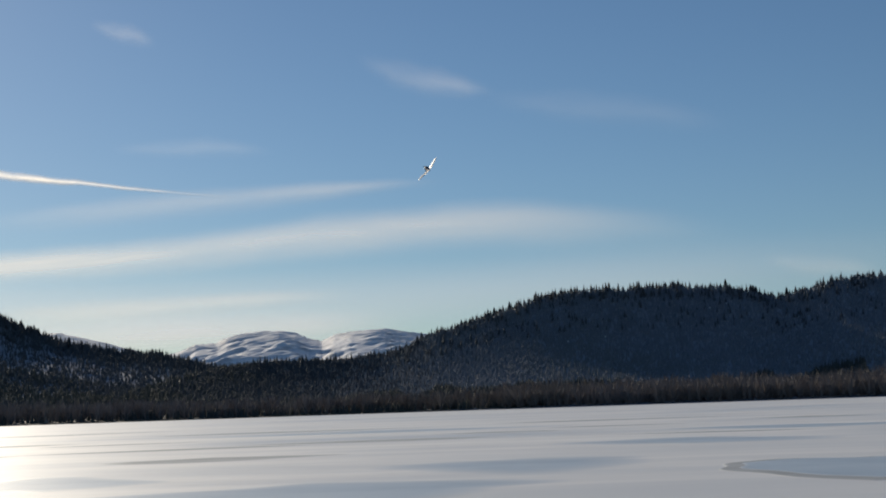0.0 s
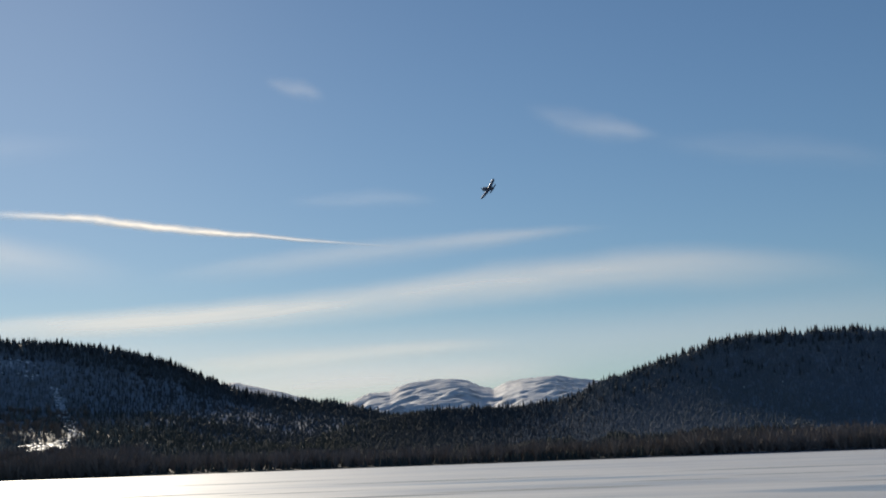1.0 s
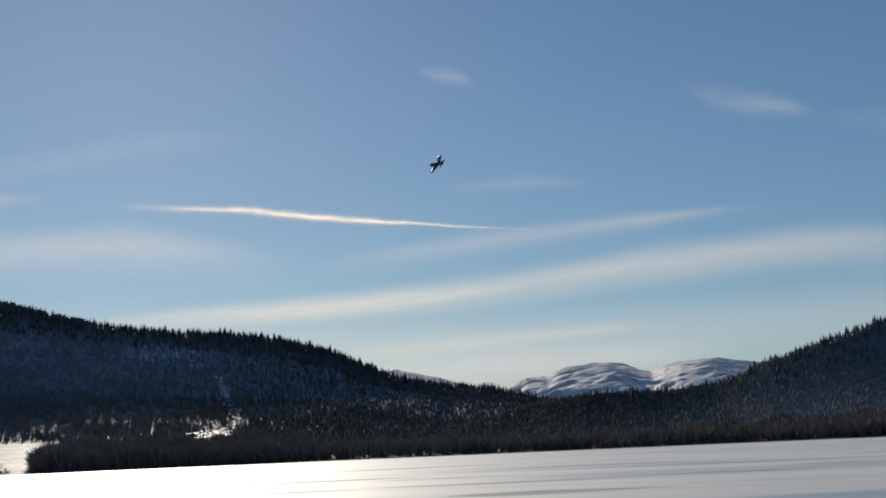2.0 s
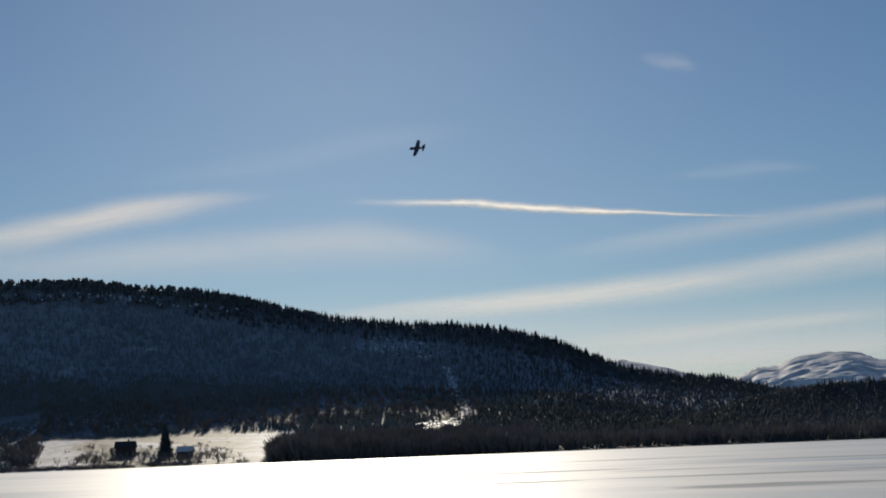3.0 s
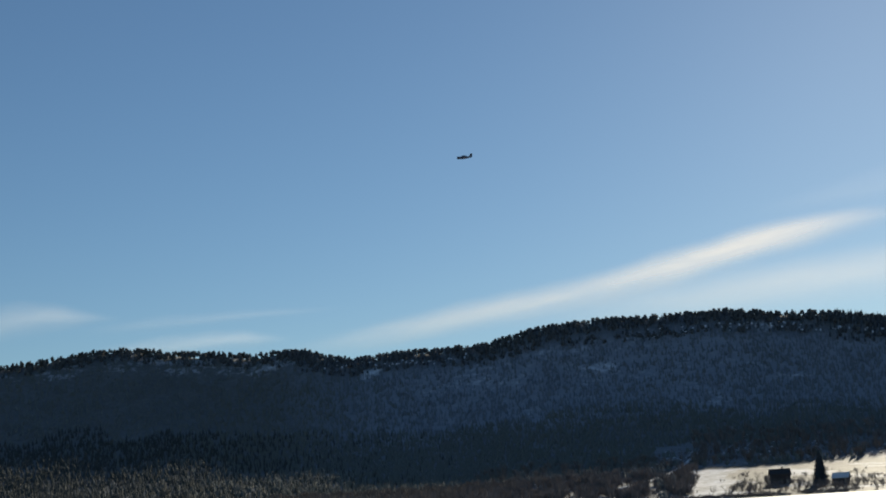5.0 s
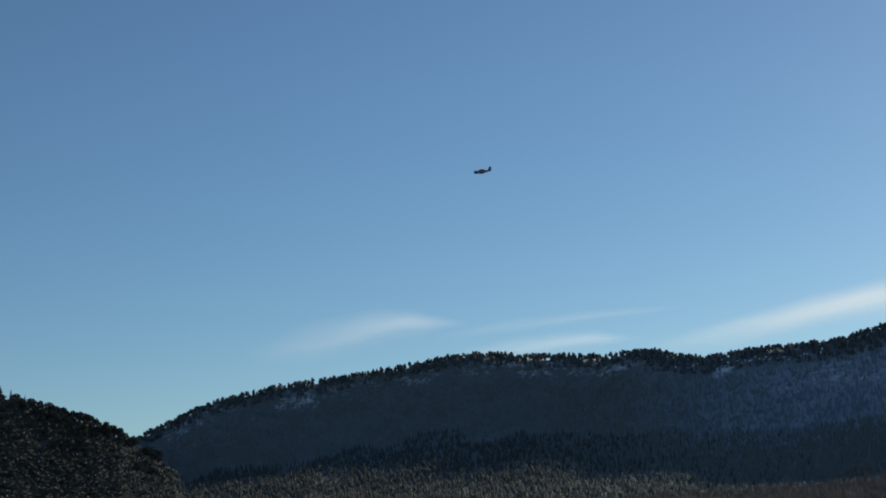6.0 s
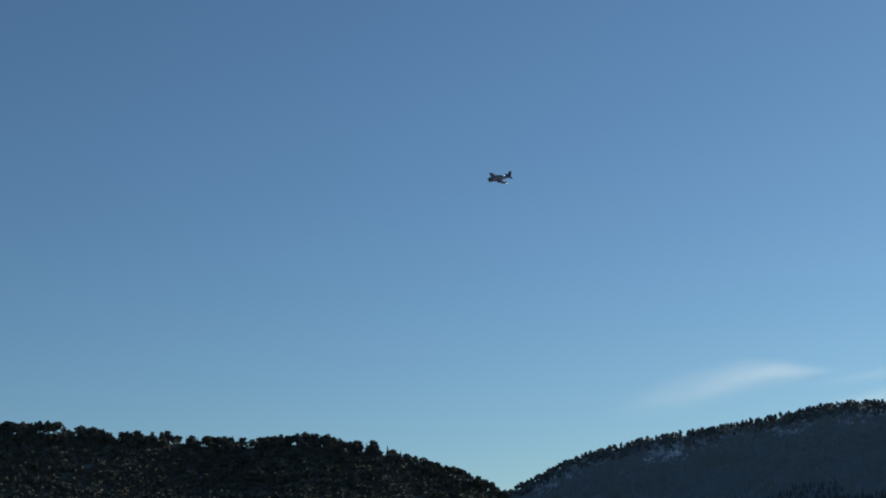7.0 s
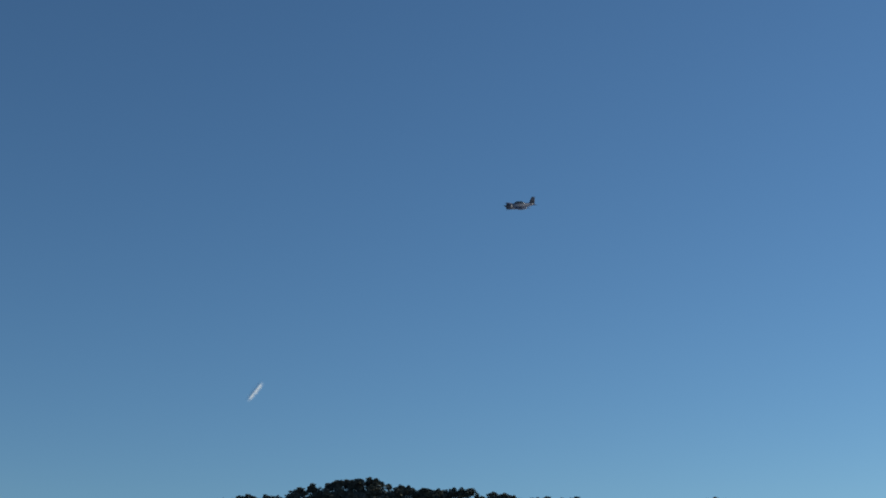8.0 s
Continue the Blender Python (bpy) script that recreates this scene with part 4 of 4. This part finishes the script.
grove("bare_wood", "brown leafless trees along the shore by the track", TWIGS, SCRUB, az, r, rng.uniform(3.5, 7.5, len(az)) * (0.75 + 0.25 * np.clip(tuft, 0, 1.5)), 1.5)
az = rng.uniform(29.6, 52, 4200)
r = SHORE + 1.5 + rng.gamma(1.6, 3.2, len(az))
ok = (waves(az * 12, r, 30, 8, 19) > np.interp(az, [29.6, 31, 32, 38, 40, 44, 46, 52], [0.9, 0.5, -0.6, -0.7, 0.2, 0.3, -0.5, -0.8]))
grove("shore_grass", "low brown grass and brushwood along the lake bank", THIN_TWIGS, SCRUB, az[ok], r[ok], rng.uniform(0.7, 1.9, int(ok.sum())), 2.2)
az = rng.uniform(-22, -2, 2000)
r = SHORE + 4 + rng.uniform(0, 1, len(az)) ** 1.4 * 90
grove("bare_wood", "grey-brown leafless wood below the rounded hill", TWIGS[:2] + THIN_TWIGS, SCRUB, az, r, rng.uniform(5, 10, len(az)), 1.5)

az = rng.uniform(21.5, 39, 9000)
r = rng.uniform(690, 900, len(az))
ok = on_terrace(az, r) & (waves(az * 12, r, 14, 8, 42) > 0.1)
grove("terrace_scrub", "leafless bushes on the snowy terrace below the wood", THIN_TWIGS, SCRUB, az[ok], r[ok], rng.uniform(0.8, 2.6, int(ok.sum())), 1.9)
az = rng.uniform(30.4, 36.6, 1100)
r = rng.uniform(676, 790, len(az))
tuft = waves(az * 12, r, 18, 8, 17)
ok = tuft > 0.15
grove("field_scrub", "leafless bushes round the farm buildings", THIN_TWIGS, SCRUB, az[ok], r[ok], rng.uniform(0.7, 2.4, int(ok.sum())) * (0.6 + 0.5 * np.clip(tuft[ok], 0, 1.5)), 2.0)
az = rng.uniform(37.4, 46, 380)
r = rng.uniform(720, 860, len(az))
ok = ~near_track(az, r)
grove("bare_wood", "brown leafless trees above the farm track", TWIGS, SCRUB, az[ok], r[ok], rng.uniform(3.0, 7.0, int(ok.sum())), 1.5)


clumps = [(35.6, 700, 0.7, 16), (34.9, 716, 0.5, 20), (31.4, 706, 0.55, 22), (32.3, 690, 0.4, 12), (33.6, 700, 0.6, 14)]
az = np.concatenate([rng.normal(a, w, 34) for a, d, w, e in clumps])
r = np.concatenate([rng.normal(d, e, 34) for a, d, w, e in clumps])
grove("field_birches", "thin leafless birches round the farm buildings", THIN_TWIGS, SCRUB, az, np.clip(r, 676, 760), rng.uniform(2.0, 5.0, len(az)), 1.5)


# ---- the farm by the shore
def ground_pose(az, r, turn=0.0, lift=0.0):
    p = bearing(az) * r
    return pose(p.x, p.y, float(land_height(az, r)) + lift, 0, 0, az + turn)


def house(label, width, depth, eaves, ridge, walls, roof, windows, m, chimney=True):
    """A gabled wooden house, its long side along x; the front faces -y."""
    root = new("house")
    tagged(root, label, "house")
    w, d = width / 2, depth / 2
    bm = bmesh.new()
    ends = [[(x, -d, -1.2), (x, d, -1.2), (x, d, eaves), (x, 0, ridge), (x, -d, eaves)] for x in (-w, w)]
    loft(bm, ends)
    part("wall", bm, walls, root)
    for s in (-1, 1):
        bm = bmesh.new()
        sl = (ridge - eaves) / d
        ring = lambda x: [(x, s * (d + 0.5), eaves - 0.5 * sl + 0.03), (x, 0, ridge + 0.03), (x, 0, ridge + 0.31), (x, s * (d + 0.55), eaves - 0.5 * sl + 0.28)]
        loft(bm, [ring(-w - 0.5), ring(w + 0.5)])
        part("roof", bm, roof, root)
    if chimney:
        bm = bmesh.new()
        box(bm, w * 0.3 - 0.35, -0.35, ridge - 0.4, w * 0.3 + 0.35, 0.35, ridge + 1.1)
        box(bm, w * 0.3 - 0.42, -0.42, ridge + 1.1, w * 0.3 + 0.42, 0.42, ridge + 1.22)
        part("chimney", bm, BARK, root)
    for k in range(windows):
        x = -w + width * (k + 0.5) / windows
        bm = bmesh.new()
        for a, b, c, e in ((-0.6, -0.5, 0.9, 2.3), (0.5, 0.6, 0.9, 2.3), (-0.5, 0.5, 2.2, 2.3), (-0.5, 0.5, 0.9, 1.0)):
            box(bm, x + a, -d - 0.07, c, x + b, -d + 0.02, e)
        win = part("window", bm, FRAME, root)
        bm = bmesh.new()
        box(bm, x - 0.5, -d - 0.03, 1.0, x + 0.5, -d + 0.02, 2.2)
        part("pane", bm, GLASS, win)
    bm = bmesh.new()
    box(bm, w * 0.55, -d - 0.06, -0.1, w * 0.55 + 0.9, -d + 0.02, 1.95)
    part("door", bm, WALL_PALE, root)
    root.matrix_world = m
    return root


house("dark wooden farmhouse with a gabled roof by the lake", 9.0, 7.5, 4.6, 7.0, WALL_WOOD, ROOF_TILE, 3, ground_pose(34.35, 720, 8))
house("small boathouse with a snow-covered roof by the lake", 7.0, 5.0, 2.6, 4.6, WALL_WOOD, ROOF_SNOW, 1, ground_pose(32.1, 708, -12), False)


def tall_tree(label, height, m, seed):
    """A full spruce: tapered trunk and a crown of many drooping boughs."""
    root = new("spruce_tree")
    tagged(root, label, "tree")
    bm = bmesh.new()
    loft(bm, [[(q * height * 0.02 * math.cos(t), q * height * 0.02 * math.sin(t), z * height) for t in [k * 1.047 for k in range(6)]] for z, q in ((-0.05, 1.2), (0.3, 0.8), (0.7, 0.4), (0.97, 0.1))])
    part("trunk", bm, BARK, root)
    r = random.Random(seed)
    bm = bmesh.new()
    for k in range(260):
        z = 0.06 + 0.93 * (k / 260)
        reach = 0.33 * (1 - z) ** 0.75 * r.uniform(0.65, 1.15) + 0.012
        a = k * 2.4 + r.uniform(-0.3, 0.3)
        c, s = math.cos(a), math.sin(a)
        wd = reach * 0.32 + 0.01
        tip = Vector((c * reach, s * reach, z - reach * 0.35)) * height
        root_p = Vector((0, 0, z + 0.02)) * height
        mid = (tip + root_p) / 2 + Vector((0, 0, 0.01 * height))
        side = Vector((-s, c, 0)) * wd * height
        vs = [bm.verts.new(q) for q in (root_p, mid + side, tip, mid - side, mid - Vector((0, 0, 0.035 * height)))]
        for q in ((0, 1, 2), (0, 2, 3), (1, 4, 2), (3, 2, 4), (0, 4, 1), (0, 3, 4)):
            bm.faces.new([vs[i] for i in q])
    part("crown", bm, BACKLIT_SPRUCE, root)
    root.matrix_world = m
    return root


tall_tree("tall dark spruce beside the farm buildings", 15.5, ground_pose(32.85, 710), 5)


def lone_pine(label, height, m, seed):
    """A pine with a bare lower trunk, a few limbs and tufted clumps."""
    root = new("pine_tree")
    tagged(root, label, "tree", "trees on the crests")
    r = random.Random(seed)
    bm = bmesh.new()
    loft(bm, [[(q * height * 0.025 * math.cos(t) + z * 0.04 * height * math.sin(seed), q * height * 0.025 * math.sin(t), z * height) for t in [k * 1.047 for k in range(6)]] for z, q in ((-0.06, 1.2), (0.4, 0.8), (0.75, 0.5), (0.95, 0.15))])
    part("trunk", bm, BARK, root)
    bm = bmesh.new()
    verts, faces = tuft_pine_shape(300, seed)
    made = [bm.verts.new(Vector(tuple(float(c) for c in q)) * height) for q in verts]
    for tri in faces:
        bm.faces.new([made[int(c)] for c in tri])
    part("crown", bm, NEAR_PINE, root)
    root.matrix_world = m
    return root


def dead_tree(label, height, m):
    """A leafless snag with a leaning top and broken limbs."""
    root = new("dead_tree")
    tagged(root, label, "tree")
    bm = bmesh.new()
    loft(bm, [[(q * 0.22 * math.cos(t) + lean, q * 0.22 * math.sin(t), z * height) for t in [k * 1.047 for k in range(6)]] for z, q, lean in ((-0.05, 1.3, 0), (0.4, 0.9, 0.1), (0.75, 0.5, 0.0), (1.0, 0.15, -0.2))])
    part("trunk", bm, BARK, root)
    r = random.Random(3)
    for k in range(12):
        z, a = 0.3 + 0.055 * k, k * 2.2
        d = Vector((math.cos(a), math.sin(a), 0.5)) * height * (0.32 - 0.02 * k)
        o = Vector((0, 0, z * height))
        side = Vector((-math.sin(a), math.cos(a), 0)) * 0.09
        bm = bmesh.new()
        loft(bm, [[o + side, o - side, o + Vector((0, 0, 0.18))], [o + d + side * 0.3, o + d - side * 0.3, o + d + Vector((0, 0, 0.05))]])
        part("limb", bm, BARK, root)
    root.matrix_world = m


SPRUCE_KINDS = [tall_tree("dark spruce standing out on the crest", q, ground_pose(a, 1160), s) for q, a, s in ((5.5, 12.2, 11), (6.8, 14.1, 12), (8.0, 16.0, 13))]
for ob in SPRUCE_KINDS:
    tagged(ob, group="trees on the crests")
for k in range(70):
    az = rng.uniform(9, 24) if k < 40 else rng.uniform(-17, 3)
    d = float((ridge_left if k < 40 else ridge_right)(az)) + rng.uniform(-8, 10)
    copy_thing(SPRUCE_KINDS[k % 3], ground_pose(az, d, rng.uniform(0, 360), -0.3 if k < 40 else -2.2))
PINE_KINDS = [lone_pine("round-topped pine standing out on the crest", q, ground_pose(a, d), s) for q, a, d, s in ((4.5, 62.5, 1275, 31), (5.6, 66.0, 1275, 32), (8.5, 81.0, 1082, 33), (7.4, 84.0, 1082, 34))]
for k in range(75):
    az = rng.uniform(52, 71.5) if k < 40 else rng.uniform(76, 101)
    d = float((ridge_left if k < 40 else ridge_near)(az)) + rng.uniform(-8, 8)
    copy_thing(PINE_KINDS[k % 2 if k < 40 else 2 + k % 2], ground_pose(az, d, rng.uniform(0, 360), -0.3))
dead_tree("bare dead tree on the saddle between two hills", 9.0, ground_pose(73.9, 1075))


# ---- the aeroplane: nose along +y, right wing along +x
def build_plane():
    root = new("aeroplane")
    tagged(root, "dark blue-grey single-engined propeller warplane flying in a turn", "aeroplane")

    def ring(y, hw, top, bottom, n=16, mid=0.0, sq=0.85):
        out = []
        for k in range(n):
            a = 2 * math.pi * k / n
            c, s = math.cos(a), math.sin(a)
            c, s = math.copysign(abs(c) ** sq, c), math.copysign(abs(s) ** sq, s)
            out.append((hw * c, y, mid + (top if s > 0 else bottom) * s))
        return out

    bm = bmesh.new()
    loft(bm, [ring(*q) for q in ((3.0, 0.78, 0.78, 0.86), (2.0, 0.8, 0.86, 0.96), (0.8, 0.76, 0.88, 0.98), (-0.6, 0.68, 0.86, 0.9), (-2.0, 0.52, 0.74, 0.68), (-3.4, 0.34, 0.56, 0.44), (-4.6, 0.18, 0.46, 0.2), (-5.0, 0.08, 0.38, 0.02))])
    part("fuselage", bm, GREY_PAINT, root, "dark blue-grey fuselage", True)
    bm = bmesh.new()
    loft(bm, [ring(*q) for q in ((4.42, 0.58, 0.58, 0.58), (4.36, 0.74, 0.74, 0.74), (4.1, 0.83, 0.83, 0.83), (3.4, 0.87, 0.87, 0.92), (3.0, 0.82, 0.82, 0.9))])
    part("engine_cowling", bm, DARK_PAINT, root, "dark rounded engine cowling", True)
    bm = bmesh.new()
    loft(bm, [ring(y, w, t, 0.05, 12, 0.74, 1.0) for y, w, t in ((1.9, 0.12, 0.05), (1.45, 0.4, 0.5), (0.6, 0.46, 0.68), (-0.4, 0.44, 0.64), (-1.3, 0.34, 0.4), (-2.0, 0.14, 0.05))])
    hood = part("canopy", bm, CANOPY, root, "long tinted glass canopy", True)
    for y in (1.0, 0.2, -0.6):
        bm = bmesh.new()
        loft(bm, [ring(y + q, 0.475, 0.69, 0.05, 12, 0.74, 1.0) for q in (-0.035, 0.035)])
        part("canopy_frame", bm, GREY_PAINT, hood)

    def foil(y_lead, chord, thick, x, z):
        pts = ((0, 0), (0.02, 0.35), (0.07, 0.66), (0.16, 0.88), (0.32, 1.0), (0.65, 0.6), (1.0, 0.04), (0.65, -0.4), (0.3, -0.6), (0.06, -0.42), (0.015, -0.2))
        return [(x, y_lead - chord * u, z + chord * thick * v * 0.6) for u, v in pts]

    for s in (-1, 1):
        bm = bmesh.new()
        loft(bm, [foil(1.9, 3.2, 0.15, s * 0.3, -0.55), foil(1.85, 3.0, 0.15, s * 1.6, -0.42), foil(1.6, 2.35, 0.13, s * 4.2, -0.06), foil(1.35, 1.85, 0.11, s * 5.5, 0.1), foil(1.0, 1.2, 0.09, s * 5.95, 0.16), foil(0.7, 0.5, 0.08, s * 6.12, 0.18)])
        wing = part("wing", bm, GREY_PAINT, root, "broad tapered dark blue-grey wing", True)
        bm = bmesh.new()
        loft(bm, [foil(-0.62, 0.5, 0.1, s * 3.2, -0.2), foil(-0.42, 0.36, 0.1, s * 5.2, 0.06)])
        part("aileron", bm, DARK_PAINT, wing)
        bm = bmesh.new()
        loft(bm, [foil(-3.5, 1.6, 0.09, s * 0.1, 0.24), foil(-3.7, 1.3, 0.09, s * 1.6, 0.26), foil(-3.95, 0.9, 0.08, s * 2.5, 0.28), foil(-4.2, 0.4, 0.08, s * 2.75, 0.285)])
        part("tailplane", bm, GREY_PAINT, root)
    bm = bmesh.new()
    fin = lambda z, y, c, t: [(t * v, y - c * u, z) for u, v in ((0, 0), (0.1, 0.7), (0.35, 1), (0.7, 0.6), (1, 0), (0.7, -0.6), (0.35, -1), (0.1, -0.7))]
    loft(bm, [fin(0.3, -2.9, 2.1, 0.11), fin(0.75, -3.5, 1.55, 0.1), fin(2.1, -4.1, 1.2, 0.07), fin(2.45, -4.35, 0.85, 0.04)])
    part("tail_fin", bm, DARK_PAINT, root, "tall dark squared tail fin")
    bm = bmesh.new()
    loft(bm, [fin(0.2, -4.95, 0.55, 0.06), fin(1.2, -4.98, 0.45, 0.05), fin(2.25, -5.2, 0.32, 0.03)])
    part("rudder", bm, DARK_PAINT, root)
    for s in (-1, 1):
        bm = bmesh.new()
        loft(bm, [[(s * 0.72 + 0.09 * math.cos(a), y, -0.2 + 0.09 * math.sin(a)) for a in [k * 0.785 for k in range(8)]] for y in (3.2, 2.2)])
        part("exhaust_pipe", bm, RUBBER, root)
        bm = bmesh.new()
        loft(bm, [[(s * 2.2 + q * math.cos(a), y, -0.62 + q * math.sin(a)) for a in [k * 0.785 for k in range(8)]] for y, q in ((2.0, 0.04), (1.7, 0.2), (0.3, 0.24), (-0.9, 0.12), (-1.3, 0.03))])
        part("wing_pod", bm, GREY_PAINT, root, smooth=True)
    bm = bmesh.new()
    loft(bm, [[(q * math.cos(a), y, q * math.sin(a)) for a in [k * 0.524 for k in range(12)]] for y, q in ((-0.15, 0.26), (0.05, 0.26), (0.2, 0.17), (0.3, 0.04))])
    hub = part("propeller", bm, DARK_PAINT, root, "spinning three-bladed propeller", True)
    hub.location = (0, 4.5, 0)
    for k in range(3):
        bm = bmesh.new()
        loft(bm, [[(x * c, y, z) for x, y in ((-1, -0.03), (0, 0.03), (1, 0.05), (0, -0.01))] for z, c in ((0.15, 0.07), (0.5, 0.15), (1.0, 0.15), (1.45, 0.08))])
        bmesh.ops.rotate(bm, verts=bm.verts, cent=(0, 0, 0), matrix=Matrix.Rotation(k * 2.0944, 3, "Y"))
        part("blade", bm, RUBBER, hub)
    return root, hub


PLANE, PROPELLER = build_plane()


def motions():
    """The aeroplane flies off in a steep left turn, levels and comes back past the camera: seconds, place, turn."""
    walk(PLANE, [(t, pose(x, y, z, rx, ry, rz)) for t, x, y, z, rx, ry, rz in (
        (0, -5.3, 604.7, 101.9, 25.1, -49.0, -9.4),
        (0.3, -10.7, 630.5, 111.0, 23.4, -50.6, -0.7),
        (0.5, -23.8, 644.4, 116.6, 18.3, -53.7, 14.4),
        (0.8, -40.2, 667.5, 125.1, 15.0, -54.9, 20.4),
        (1, -57.4, 685.6, 130.8, 18.5, -56.2, 23.4),
        (1.2, -74.6, 688.5, 133.6, 16.3, -56.5, 28.6),
        (2.3, -216.5, 765.5, 163.7, 7.5, -56.7, 59.2),
        (2.5, -249.4, 778.2, 170.4, 5.9, -57.2, 65.2),
        (3, -326.1, 779.8, 181.1, 8.6, -62.7, 81.4),
        (3.2, -362.7, 785.7, 187.8, 8.7, -63.2, 90.9),
        (3.5, -429.8, 799.3, 201.8, 8.3, -62.4, 105.9),
        (3.8, -470.6, 757.7, 204.4, 5.3, -48.5, 116.9),
        (4, -480.6, 721.8, 201.9, 4.4, -39.8, 121.6),
        (4.2, -524.0, 720.5, 210.5, 4.7, -24.7, 125.1),
        (5.3, -701.4, 599.5, 227.9, -0.6, -13.8, 139.5),
        (5.5, -722.8, 565.3, 227.6, -0.6, -15.0, 143.2),
        (5.7, -713.7, 504.7, 216.1, -2.6, -17.3, 149.6),
        (6, -689.3, 417.0, 201.4, -4.9, -22.9, 158.6),
        (6.3, -638.9, 334.2, 189.1, -8.5, -32.1, 171.6),
        (6.5, -608.5, 281.4, 181.0, -10.6, -37.2, -179.1),
        (7, -519.9, 163.3, 161.8, -15.0, -35.7, -161.9),
        (7.3, -470.4, 108.7, 149.7, -13.7, -33.1, -157.7),
        (7.5, -442.1, 74.2, 142.9, -12.0, -29.2, -152.6),
        (7.8, -424.0, 39.5, 140.9, -12.6, -25.9, -149.0),
        (8, -409.9, 14.7, 137.2, -13.0, -23.9, -145.6),
    )])
    walk(PROPELLER, [(k * 0.1, pose(0, 4.5, 0, 0, 70.0 * k, 0)) for k in range(81)])


motions()
